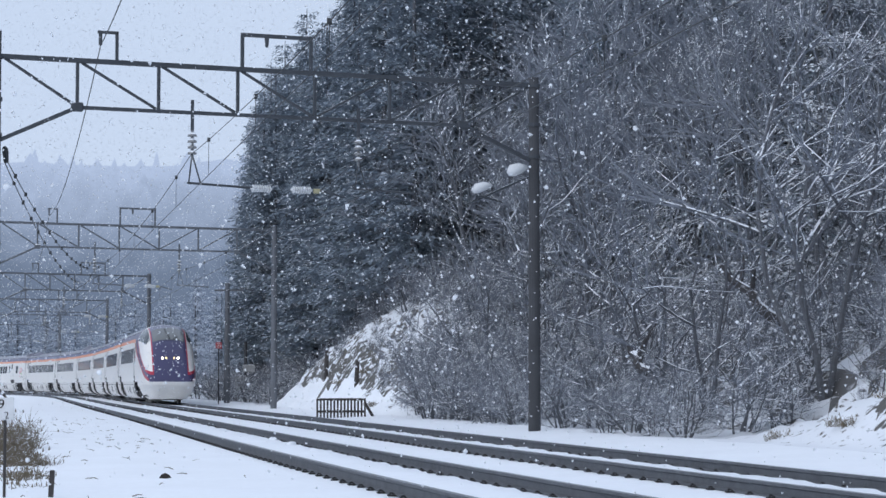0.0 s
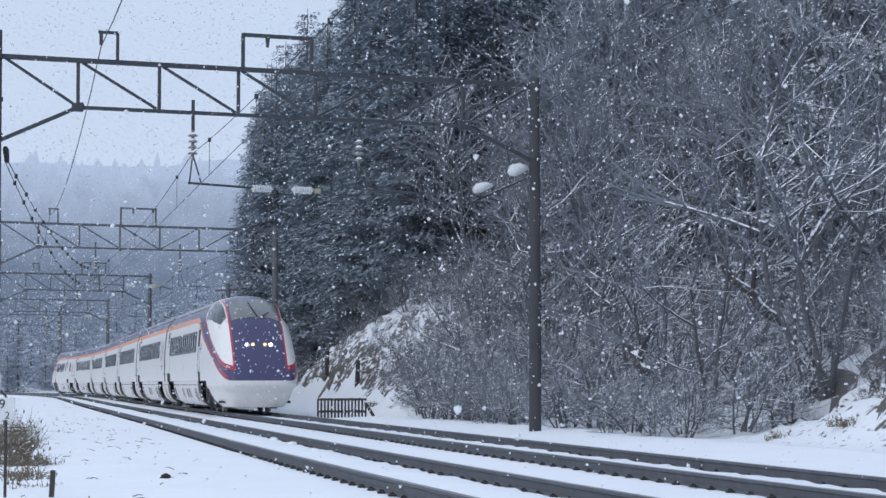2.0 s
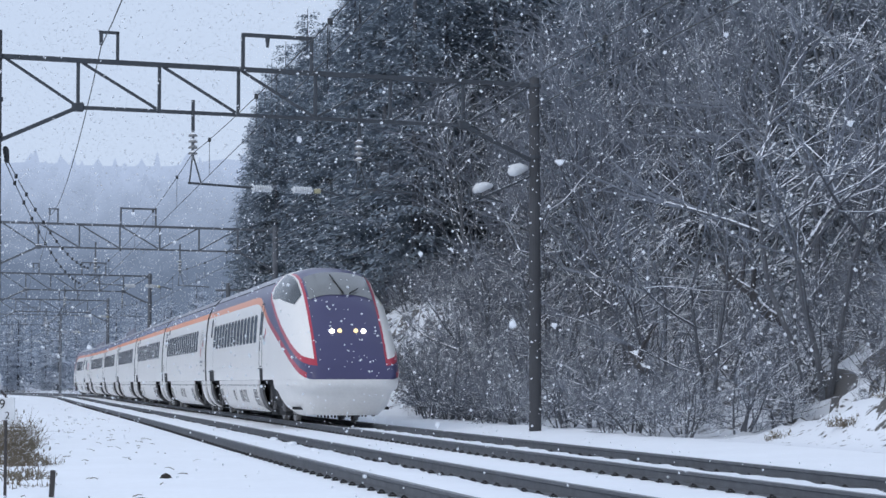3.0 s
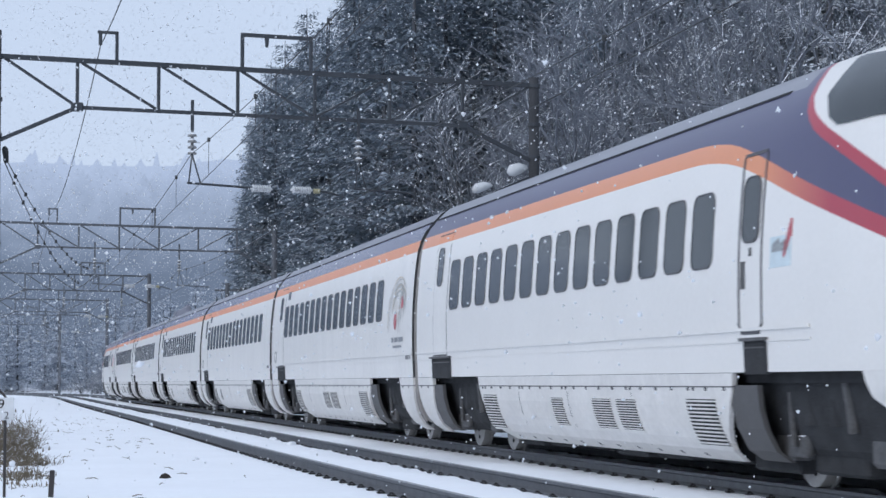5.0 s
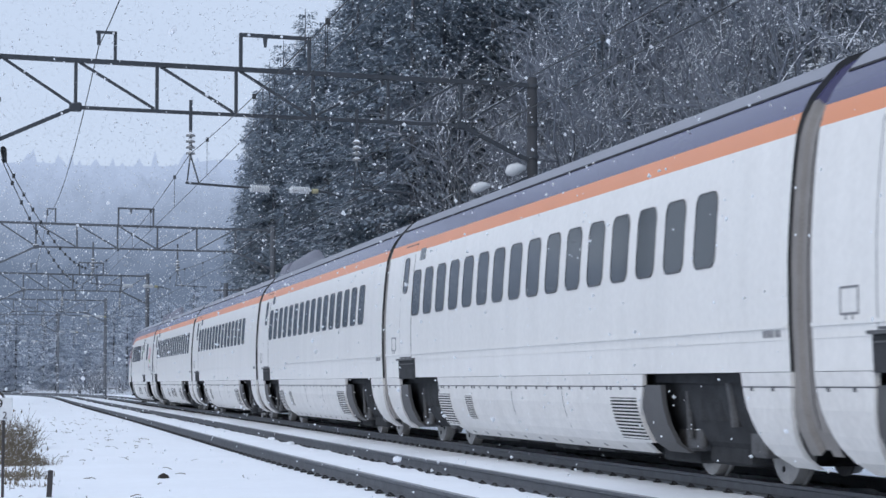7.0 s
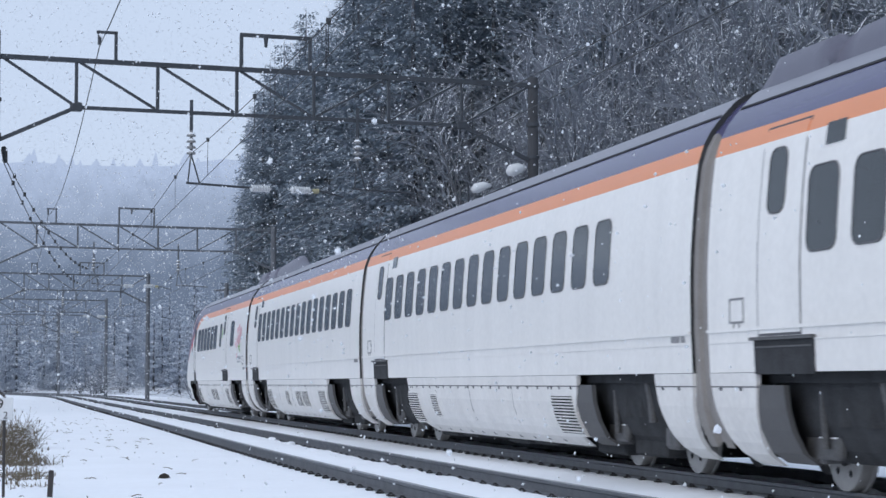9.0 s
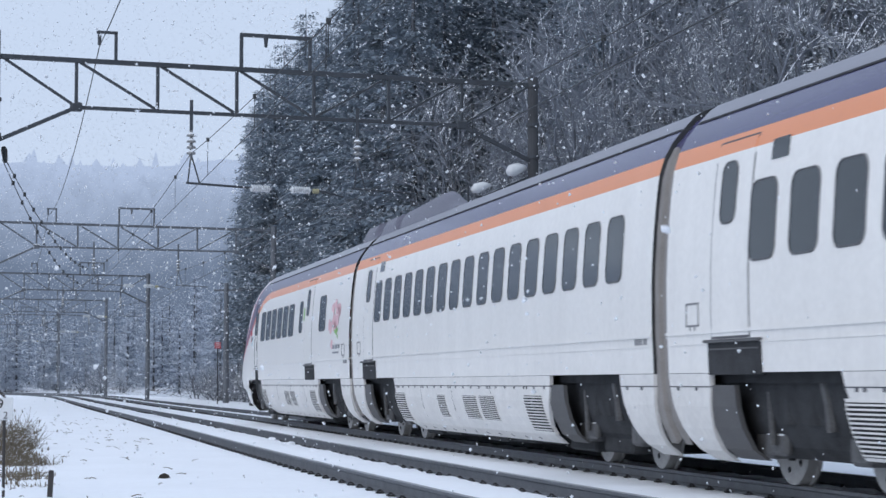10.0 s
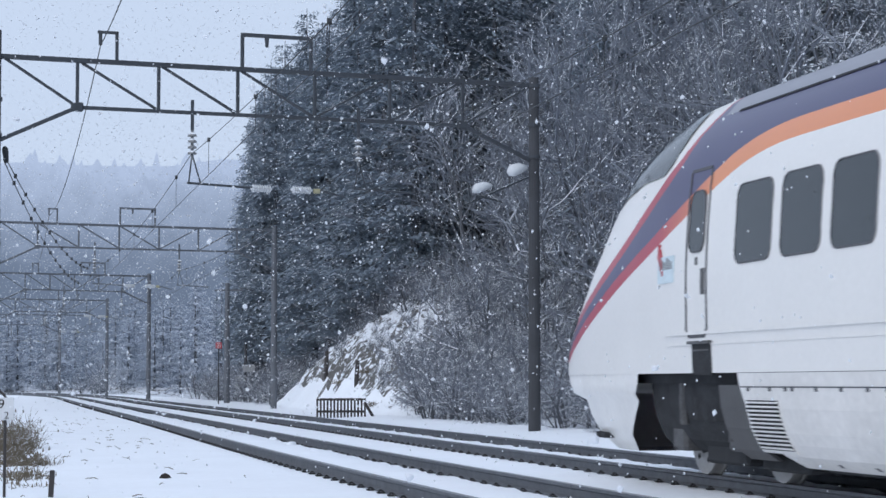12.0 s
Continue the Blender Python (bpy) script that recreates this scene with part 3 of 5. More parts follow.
def window_mesh(w, h):
    """A rounded pane with its rubber edge, lying in the plane x-z, facing -y."""
    s = Soup()

    def ring(w_, h_, r):
        pts = []
        for cx, cz, a0 in ((w_ / 2 - r, h_ / 2 - r, 0), (-w_ / 2 + r, h_ / 2 - r, 90), (-w_ / 2 + r, -h_ / 2 + r, 180), (w_ / 2 - r, -h_ / 2 + r, 270)):
            for k in range(5):
                a = radians(a0 + 22.5 * k)
                pts.append((cx + r * math.cos(a), cz + r * math.sin(a)))
        return pts

    rad = min(0.13, w * 0.3)
    outer, inner = ring(w + 0.03, h + 0.03, rad + 0.012), ring(w, h, rad)
    n = len(outer)
    s.add([(x, -0.006, z) for x, z in outer] + [(x, -0.009, z) for x, z in inner] + [(x, 0.03, z) for x, z in outer],
          [(k, (k + 1) % n, n + (k + 1) % n, n + k) for k in range(n)] + [(k, 2 * n + k, 2 * n + (k + 1) % n, (k + 1) % n) for k in range(n)], 1)
    s.add([(x, -0.004, z) for x, z in inner], [tuple(range(n))], 0)
    return mesh_of("window", s.v, s.f, [M_GLASS, M_LINE], s.i)


WINDOWS = {}


def put_window(car, d, w, z0, z1, side, name="window", parent=None, off=0.0):
    key = (round(w, 2), round(z1 - z0, 2))
    if key not in WINDOWS:
        WINDOWS[key] = window_mesh(w, z1 - z0)
    y0, y1 = side_y(z0), side_y(z1)
    lean = math.degrees(math.atan2(y0 - y1, z1 - z0))
    m = pose(d - HALF, side * ((y0 + y1) / 2 + 0.006 + off), (z0 + z1) / 2) @ Matrix.Rotation(0 if side < 0 else math.pi, 4, "Z") @ Matrix.Rotation(-radians(lean), 4, "X")
    return piece(name, WINDOWS[key], parent or car, "", m)


def put_door(car, d0, d1, z0, z1, side, win):
    g = Soup()
    g.add(*strip(d0 - 0.025, d1 + 0.025, z0 - 0.025, min(z1 + 0.02, 3.375), 0.003, side, 10))
    g.done("door_seal", M_LINE, car)
    p = Soup()
    p.add(*strip(d0, d1, z0, min(z1, 3.19), 0.006, side, 9))
    door = p.done("door", M_WHITE, car, "plain white plug door")
    if z1 > 3.19:
        o = Soup()
        o.add(*strip(d0, d1, 3.19, min(z1, 3.36), 0.006, side, 3))
        o.done("door_top", M_ORANGE, car, "orange top of the door")
    put_window(car, win[0], win[1], win[2], win[3], side, "door_window", door, 0.006)


def put_crew_door(car, d0, d1, z0, z1, side):
    """A flush door in the body's own paint: its dark seal, tall window, handle plate and foot lamp."""
    g = Soup()
    g.add(*strip(d0, d0 + 0.035, z0 + 0.10, z1 - 0.03, 0.007, side, 9))
    g.add(*strip(d1 - 0.035, d1, z0 + 0.10, z1 - 0.03, 0.007, side, 9))
    g.add(*strip(d0 + 0.10, d1 - 0.10, z0, z0 + 0.03, 0.007, side, 2))
    g.add(*strip(d0 + 0.03, d1 - 0.03, z1 - 0.03, z1, 0.007, side, 2))
    for a, b in ((d0, d0 + 0.10), (d1, d1 - 0.10)):
        g.tube([(a - HALF, side * (side_y(z0) + 0.003), z0 + 0.11), (b - HALF, side * (side_y(z0) + 0.003), z0 + 0.015)], 0.016, 5)
    door = g.done("crew_door", M_LINE, car, "narrow flush door outlined by its dark seal")
    mid = (d0 + d1) / 2
    put_window(car, mid, d1 - d0 - 0.22, 2.30, 2.90, side, "door_window", door, 0.006)
    h = Soup()
    h.add(*strip(d0 + 0.07, d0 + 0.19, 1.86, 2.12, 0.006, side, 3))
    h.done("handle_plate", M_COVER, door, "dark recessed handle plate")
    h = Soup()
    h.add(*strip(mid - 0.03, mid + 0.03, 2.16, 2.24, 0.008, side, 2))
    h.done("lock", M_COVER, door)


def put_lettering(car, d, side, z=1.388):
    """The car's number, as plain bars, and the outlined hatch at the other end."""
    for run in (((0.0, 0.05), (0.07, 0.13), (0.15, 0.20), (0.22, 0.27)), ((0.32, 0.37), (0.39, 0.45))):
        s = Soup()
        for a, b in run:
            s.add(*strip(d + a, d + b, z, z + 0.065, 0.005, side, 2))
        s.done("number_bars", M_LETTER, car, "small grey car number")
    h = Soup()
    for a, b, c, e in ((0.86, 1.24, 1.76, 1.78), (0.86, 1.24, 1.54, 1.56), (0.86, 0.88, 1.56, 1.76), (1.22, 1.24, 1.56, 1.76), (0.97, 0.99, 1.50, 1.54), (1.11, 1.13, 1.50, 1.54)):
        h.add(*strip(a, b, c, e, 0.006, side, 2))
    h.done("hatch", M_LETTER, car, "small outlined hatch with two hinges")


def put_emblem(car, d, side):
    """A small painted emblem: pale wash, grey strokes and a red wing."""
    wash, s = Soup(), Soup()
    wash.add(*strip(d - 0.30, d + 0.22, 2.02, 2.30, 0.0045, side, 3))
    e = wash.done("emblem", M_WASH, car, "small pale emblem with a red wing")
    for k in range(6):
        x = d - 0.24 + 0.07 * k
        s.add(*strip(x, x + 0.035, 2.16, 2.24 + 0.02 * (k % 3), 0.010, side, 2), 0)
    for k in range(7):
        x = d + 0.05 + 0.025 * k
        s.add(*strip(x, x + 0.03, 2.10 + 0.030 * k, 2.20 + 0.040 * k, 0.010, side, 2), 1)
    s.done("emblem_mark", [M_LETTER, DECAL[0]], e)


LOUVRES = {}


def put_louvre(car, d0, d1, side):
    z0, z1 = (0.36, 0.82) if d0 < 6.5 or d0 > 13 else (0.46, 0.80)
    key = (round(d1 - d0, 2), side, z0)
    if key not in LOUVRES:
        s, w = Soup(), d1 - d0
        n = 12
        vs, fs = strip(HALF - w / 2 - 0.03, HALF + w / 2 + 0.03, z0 - 0.03, z1 + 0.03, 0.008, side, 7)
        s.add(vs, fs, 0)
        for part_z0, part_z1, off, mi in [(z0, z1, 0.012, 1)] + [(z0 + (z1 - z0) * (k + 0.25) / n, z0 + (z1 - z0) * (k + 0.70) / n, 0.024, 0) for k in range(n)]:
            vs, fs = strip(HALF - w / 2, HALF + w / 2, part_z0, part_z1, off, side, 7 if mi else 2)
            s.add(vs, fs, mi)
        LOUVRES[key] = mesh_of("louvre", s.v, s.f, [M_SKIRT, M_DARK], s.i)
    piece("louvre", LOUVRES[key], car, "dark louvred vent", Matrix.Translation(((d0 + d1) / 2 - HALF, 0, 0)))


def wheelset_mesh():
    s = Soup()
    s.tube([(0, -0.8, 0), (0, 0.8, 0)], 0.085, 10)
    for y in (-1, 1):
        s.tube([(0, y * 0.68, 0), (0, y * 0.705, 0), (0, y * 0.71, 0), (0, y * 0.82, 0)], [0.455, 0.455, 0.43, 0.425], 28, 2)
        s.tube([(0, y * 0.80, 0), (0, y * 0.835, 0)], 0.20, 12, 1)
        for a in range(6):
            c, q = math.cos(a * math.pi / 3), math.sin(a * math.pi / 3)
            s.tube([(0.29 * c, y * 0.81, 0.29 * q), (0.29 * c, y * 0.832, 0.29 * q)], 0.03, 6, 1)
    return mesh_of("wheelset", s.v, s.f, [M_IRON, M_DARK, M_WHEEL], s.i)


def bogie_frame_mesh():
    s = Soup()
    for y in (-1, 1):
        s.box(-1.75, 1.75, min(y * 0.90, y * 1.05), max(y * 0.90, y * 1.05), 0.46, 0.66, 0, None, 0.03)
        for x in (-1.125, 1.125):
            s.box(x - 0.2, x + 0.2, min(y * 0.88, y * 1.12), max(y * 0.88, y * 1.12), 0.26, 0.58, 1, None, 0.04)
            s.tube([(x, y * 1.0, 0.62), (x, y * 1.0, 0.95)], 0.11, 10, 0)
        for x in (-0.3, 0.3):
            s.tube([(x, y * 1.02, 0.60), (x, y * 1.02, 1.0)], 0.20, 12, 0)
        s.tube([(0.72, y * 1.18, 0.55), (0.70, y * 1.20, 0.80), (0.62, y * 1.22, 1.05)], 0.055, 8, 1)
        s.tube([(-0.70, y * 1.18, 0.40), (-0.72, y * 1.20, 0.90)], 0.035, 8, 1)
        s.box(-1.0, -0.5, min(y * 1.05, y * 1.14), max(y * 1.05, y * 1.14), 0.30, 0.52, 1, None, 0.03)
    s.box(-0.35, 0.35, -0.9, 0.9, 0.45, 0.85, 0)
    return mesh_of("bogie", s.v, s.f, [M_DARK, M_IRON], s.i)


WHEELSET, BOGIE = wheelset_mesh(), bogie_frame_mesh()
SPINNING = []


def put_bogie(car, d):
    b = piece("bogie", BOGIE, car, "dark cast bogie with springs and dampers", Matrix.Translation((d - HALF, 0, 0)))
    for x in (-1.125, 1.125):
        w = piece("wheelset", WHEELSET, b, "worn steel wheels on their axle", Matrix.Translation((x, 0, 0.43)))
        SPINNING.append((w, x))


def underside(car, d0, d1):
    s = Soup()
    s.box(d0 - HALF, d1 - HALF, -1.30, 1.30, 0.98, 1.10, 0)
    for k in range(int((d1 - d0 - 6) / 1.6)):
        x = d0 + 5.2 + 1.6 * k - HALF
        s.box(x, x + 1.2, -1.0, 1.0, 0.13 + 0.02 * (k % 3), 0.98, 0, None, 0.03)
    s.done("underframe", M_DARK, car, "dark underfloor equipment")


def put_skirts(car, spans, side):
    for d0, d1, slant in spans:
        s = Soup()
        s.add(*strip(d0, d1, 0.20, 1.075, 0.004, side, 9, slant))
        sk = s.done("skirt", M_SKIRT, car, "white lower skirt panel", smooth=False)
        r = Soup()
        r.add(*strip(d0 + 0.02, d1 - 0.02, 0.938, 0.950, 0.008, side, 2))
        x = d0 + 0.25
        while x < d1 - 0.2:
            r.add(*strip(x, x + 0.06, 0.905, 0.938, 0.010, side, 2))
            if int(x * 7) % 5 == 0:
                r.add(*strip(x + 0.16, x + 0.22, 0.905, 0.938, 0.010, side, 2))
            x += 0.55
        r.done("joint_strip", M_LINE, sk, "dark joint with fasteners")
        f = Soup()
        for k in range(int((d1 - d0) / 0.8)):
            xx = d0 + slant + 0.5 + k * 0.8
            if xx < d1 - slant - 0.3:
                f.add(*strip(xx, xx + 0.07, 0.235, 0.265, 0.008, side, 2))
        if d1 - d0 > 4:
            for xx in (d0 + 2.4, d0 + 4.9, d0 + 7.6):
                f.add(*strip(xx, xx + 0.012, 0.30, 0.88, 0.0065, side, 5))
        if f.v:
            f.done("fastener_row", M_LINE, sk)


def put_wheel_covers(car, spans, side):
    """Dark sheets added to blacken the inside of the bogie openings, and the curved grey cover on one edge of each."""
    for d0, d1, grey in spans:
        s = Soup()
        s.add(*strip(d0, d1, 0.27, 1.078, -0.22, side, 8))
        s.done("bogie_plate", M_DARK, car)
        s = Soup()
        g0, g1 = (d0, d0 + 0.75) if grey < 0 else (d1 - 0.75, d1)
        s.add(*strip(g0, g1, 0.24, 0.96, -0.02, side, 8))
        s.done("wheel_cover", M_COVER, car, "curved grey wheel cover")


def put_creases(car, d0, d1, side):
    for z, h, off in ((1.465, 0.030, 0.022), (1.36, 0.014, 0.009)):
        s = Soup()
        s.add(*strip(d0, d1, z, z + h, off, side, 2))
        s.done("side_moulding", M_WHITE, car)


def put_gangway(car, end):
    s = Soup()
    ring = [(-y * 0.975, z * 0.985 + 0.01) for y, z in SIDE[1:]] + [(y * 0.975, z * 0.985 + 0.01) for y, z in reversed(SIDE[1:-1])]
    n = len(ring)
    xs = [end * (HALF - 0.35), end * (HALF - 0.12), end * (HALF - 0.10), end * (HALF + 0.02)]
    grow = [1.0, 1.0, 0.97, 0.97]
    vs = [(x, y * g, 2 + (z - 2) * g) for x, g in zip(xs, grow) for y, z in ring]
    fs = [(a * n + j, a * n + (j + 1) % n, (a + 1) * n + (j + 1) % n, (a + 1) * n + j) for a in range(3) for j in range(n - 1)]
    mi = [1 if vs[f[0]][2] > 3.36 else 0 for f in fs]
    fs.append(tuple(3 * n + j for j in range(n)))
    mi.append(2)
    s.v, s.f, s.i = vs, fs, mi
    s.done("gangway_shroud", [M_BELLOWS, M_PURPLE, M_DARK], car, "grimy grey rubber gangway shroud")


def put_roof_kit(car, d0, d1):
    """Roof grooves and low equipment covers."""
    for side in (-1, 1):
        s = Soup()
        s.add(*strip(d0, d1, 3.672, 3.70, 0.010, side, 2))
        s.done("roof_gutter", M_DARK, car)


def cover_mesh(length, side, blunt):
    """A streamlined screen on one side of the roof beside the current collector."""
    s, rows = Soup(), []
    n = 14
    for k in range(n + 1):
        u = k / n
        h = 0.28 * smooth01(u / 0.15) * smooth01((1 - u) / 0.12) if blunt else (0.26 + 0.14 * u) * smooth01((u + 0.04) / 0.06) * smooth01((1 - u) / 0.33)
        x = (u - 0.5) * length
        rows += [(x, side * 0.93, 3.80), (x, side * 0.90, 3.84 + h * 0.45), (x, side * 0.82, 3.86 + h * 0.88), (x, side * 0.70, 3.88 + h), (x, side * 0.62, 3.88 + h), (x, side * 0.60, 3.86)]
    fs = [(a_ * 6 + j, (a_ + 1) * 6 + j, (a_ + 1) * 6 + j + 1, a_ * 6 + j + 1) for a_ in range(n) for j in range(5)]
    fs += [(5, 4, 3, 2, 1, 0), tuple(n * 6 + j for j in range(6))]
    s.add(rows, fs if side < 0 else [tuple(reversed(f)) for f in fs])
    return mesh_of("collector_screen", s.v, s.f, M_HOOD, smooth=True)


BODY, SHELL = body_mesh(), shell_mesh()
COVERS = {(size, side): cover_mesh(size, side, size < 3) for size in (5.3, 1.7) for side in (-1, 1)}


def put_screen(car, size, d):
    for side in (-1, 1):
        piece("collector_screen", COVERS[(size, side)], car, "grey streamlined roof screen", Matrix.Translation((d - HALF, 0, 0.05)))


def put_decal(car, d0, d1, side, kind):
    """A painted picture on the side: plain shapes in its colours."""
    s = Soup()
    rnd = random.Random(5 if kind == "fruit" else 9)
    zc, dc, w, h = 2.30, (d0 + d1) / 2, (d1 - d0), 1.05

    def blob(cx, cz, rx, rz, mi):
        pts = [(cx + rx * math.cos(a) * rnd.uniform(0.85, 1.1), cz + rz * math.sin(a) * rnd.uniform(0.85, 1.1)) for a in np.linspace(0, 2 * math.pi, 13)[:-1]]
        s.add([(x - HALF, side * (side_y(z) + 0.008), z) for x, z in pts], [tuple(range(12)) if side < 0 else tuple(range(11, -1, -1))], mi)

    def ribbon(pts, wd, mi):
        vs = []
        for j, (x, z) in enumerate(pts):
            tx, tz = pts[min(j + 1, len(pts) - 1)][0] - pts[max(j - 1, 0)][0], pts[min(j + 1, len(pts) - 1)][1] - pts[max(j - 1, 0)][1]
            ln = math.hypot(tx, tz) or 1.0
            for q in (-1, 1):
                xx, zz = x - q * wd * tz / ln, z + q * wd * tx / ln
                vs.append((xx - HALF, side * (side_y(zz) + 0.008), zz))
        s.add(vs, [(2 * k, 2 * k + 1, 2 * k + 3, 2 * k + 2) for k in range(len(pts) - 1)], mi)

    if kind == "fruit":
        for k in range(15):              # rice ears arching over
            rr, a0, a1 = rnd.uniform(0.60, 0.96), rnd.uniform(-0.1, 0.9), rnd.uniform(2.2, 3.3)
            ox, oz = rnd.gauss(0.08, 0.05), rnd.gauss(-0.10, 0.04)
            ribbon([(dc + ox + rr * w * 0.48 * math.cos(a), zc + oz + rr * h * 0.60 * math.sin(a)) for a in np.linspace(a0, a1, 14)], rnd.uniform(0.004, 0.010), 3 + (k % 3 == 0))
        for k in range(22):              # drooping stalks and leaves
            x, z = dc + rnd.uniform(-0.50, 0.42) * w, zc + rnd.uniform(0.0, 0.42)
            ln = rnd.uniform(0.25, 0.60)
            ribbon([(x, z), (x - 0.03, z - ln * 0.35), (x - 0.10, z - ln * 0.7), (x - rnd.uniform(0.12, 0.22), z - ln)], rnd.uniform(0.005, 0.011), 3 + (k % 4 == 0))
        blob(dc - 0.12 * w, zc - 0.22, 0.15, 0.17, 0)
        blob(dc + 0.24 * w, zc + 0.08, 0.12, 0.12, 0)
    else:
        for k in range(24):
            blob(dc + rnd.gauss(0, 0.19) * w, zc + 0.14 + rnd.gauss(0, 0.22), rnd.uniform(0.09, 0.19), rnd.uniform(0.08, 0.15), 1)
        for a in (20, 70, 115, 160, 205):
            ribbon([(dc - 0.05 * w, zc - 0.28), (dc - 0.05 * w + 0.30 * math.cos(radians(a)), zc - 0.28 + 0.24 * math.sin(radians(a)))], 0.035, 2)
    for k, (a, b) in enumerate(((-0.33, -0.22), (-0.17, 0.02), (0.06, 0.30))):
        vs = [(dc + x * w - HALF, side * (side_y(z) + 0.007), z) for x, z in ((a, zc - 0.60), (b, zc - 0.60), (b, zc - 0.52), (a, zc - 0.52))]
        s.add(vs, [(0, 1, 2, 3)], 5)
    s.add([(dc + x * w - HALF, side * (side_y(z) + 0.007), z) for x, z in ((-0.25, zc - 0.70), (0.22, zc - 0.70), (0.22, zc - 0.66), (-0.25, zc - 0.66))], [(0, 1, 2, 3)], 5)
    s.done("side_picture", DECAL, car, "painted red apples with pale rice ears" if kind == "fruit" else "painted pink blossom with green leaves")


DECAL = [shader("decal_red", (0.48, 0.09, 0.11), 0.4, bump=0), shader("decal_pink", (0.72, 0.44, 0.47), 0.4, bump=0), shader("decal_green", (0.22, 0.45, 0.10), 0.4, bump=0),
         shader("decal_grey", (0.40, 0.42, 0.42), 0.4, bump=0), shader("decal_straw", (0.55, 0.46, 0.34), 0.4, bump=0), shader("decal_dark", (0.24, 0.25, 0.27), 0.4, bump=0)]


def step_box(car, d0, d1, side):
    s = Soup()
    s.add(*strip(d0, d1, 1.06, 1.37, 0.012, side, 4), 0)
    s.add(*strip(d0 - 0.03, d1 + 0.03, 1.37, 1.40, 0.05, side, 2), 1)
    s.add(*strip(d0 + 0.04, d1 - 0.04, 1.30, 1.315, 0.02, side, 2), 1)
    s.done("step_box", [M_DARK, M_IRON], car, "dark folding step under the door")


VENTS = {"lead": ((5.05, 5.85), (8.85, 9.4), (10.75, 11.5), (11.75, 12.5), (14.3, 15.2)), "pair": ((4.9, 5.7), (9.4, 10.25), (10.5, 11.4), (14.35, 15.35)),
         "few": ((4.8, 5.6), (6.7, 7.15), (14.5, 15.5)), "five": ((4.85, 5.7), (8.5, 9.1), (10.45, 11.35), (11.6, 12.55), (14.35, 15.3))}


def middle_car(label, picture=None, collector=False, panes=15, pitch=0.98, vents="few", first=3.10):
    car = new("train_car")
    tagged(car, label, "train car", group="cars of the train")
    piece("body", BODY, car)
    underside(car, 0.3, 20.2)
    for side in (-1, 1):
        put_skirts(car, [(0.25, 1.50, 0.35), (4.75, 15.80, 0.75), (18.95, 20.25, 0.35)], side)
        put_creases(car, 0.26, 20.24, side)
        put_wheel_covers(car, [(1.35, 5.0, -1), (15.6, 19.05, -1)], side)
        for k in range(panes):
            put_window(car, first + pitch * k, 0.64, 2.12, 2.85, side)
        put_door(car, 1.62, 2.62, 1.43, 3.31, side, (2.02, 0.40, 2.52, 3.10))
        step_box(car, 1.50, 2.92, side)
        w = Soup()
        w.add(*strip(3.08, 3.48, 3.02, 3.21, 0.010, side, 3))
        w.done("destination_sign", M_GLASS, car, "small dark destination display")
        for d0, d1 in VENTS[vents]:
            put_louvre(car, d0, d1, side)
        if picture:
            put_decal(car, 17.95, 19.75, side, picture)
        put_lettering(car, 19.6, side)
    for d in (3.175, 17.325):
        put_bogie(car, d)
    for end in (-1, 1):
        put_gangway(car, end)
    put_roof_kit(car, 0.3, 20.2)
    if collector:
        put_screen(car, 5.3, 4.85)
        put_screen(car, 1.7, 1.15)
    return car


M_LAMP = bpy.data.materials.new("headlamp_through")
M_LAMP.use_nodes = True
_e = M_LAMP.node_tree.nodes["Principled BSDF"]
_e.inputs["Emission Color"].default_value, _e.inputs["Emission Strength"].default_value = (1.0, 0.93, 0.75, 1), 4.0
M_LAMP_DIM = bpy.data.materials.new("headlamp_dim")
M_LAMP_DIM.use_nodes = True
_e = M_LAMP_DIM.node_tree.nodes["Principled BSDF"]
_e.inputs["Base Color"].default_value = (0.5, 0.42, 0.25, 1)
_e.inputs["Emission Color"].default_value, _e.inputs["Emission Strength"].default_value = (1.0, 0.80, 0.42, 1), 0.8


def shell_patch(ds, ii_of, off, both_sides):
    """A pane lying on the shell. ii_of(d): the section's range at d."""
    s = Soup()
    rows, n = [], 12
    for d in ds:
        i0, i1 = ii_of(d)
        for k in range(n + 1):
            u = k / n
            if both_sides:
                j = i0 + (17 - i0) * (1 - abs(2 * u - 1))
                p = shell_pt(d, j)
                rows.append(Vector((p.x + off, (-1 if u < 0.5 else 1) * p.y, p.z + off)))
            else:
                p = shell_pt(d, i0 + (i1 - i0) * u)
                rows.append(Vector((p.x + off * 0.3, -(p.y + off), p.z + off * 0.5)))
    fs = [(a * (n + 1) + j, (a + 1) * (n + 1) + j, (a + 1) * (n + 1) + j + 1, a * (n + 1) + j + 1) for a in range(len(ds) - 1) for j in range(n)]
    s.add(rows, fs)
    return s


def on_shell_z(d, z):
    """The section's parameter at which the shell has height z."""
    ii = np.arange(0, 17.01, 0.1)
    return float(np.interp(z, [shell_pt(d, i).z for i in ii], ii))


def on_shell_y(d, y):
    ii = np.arange(17.0, -0.01, -0.1)
    return float(np.interp(y, [shell_pt(d, i).y for i in ii], ii))


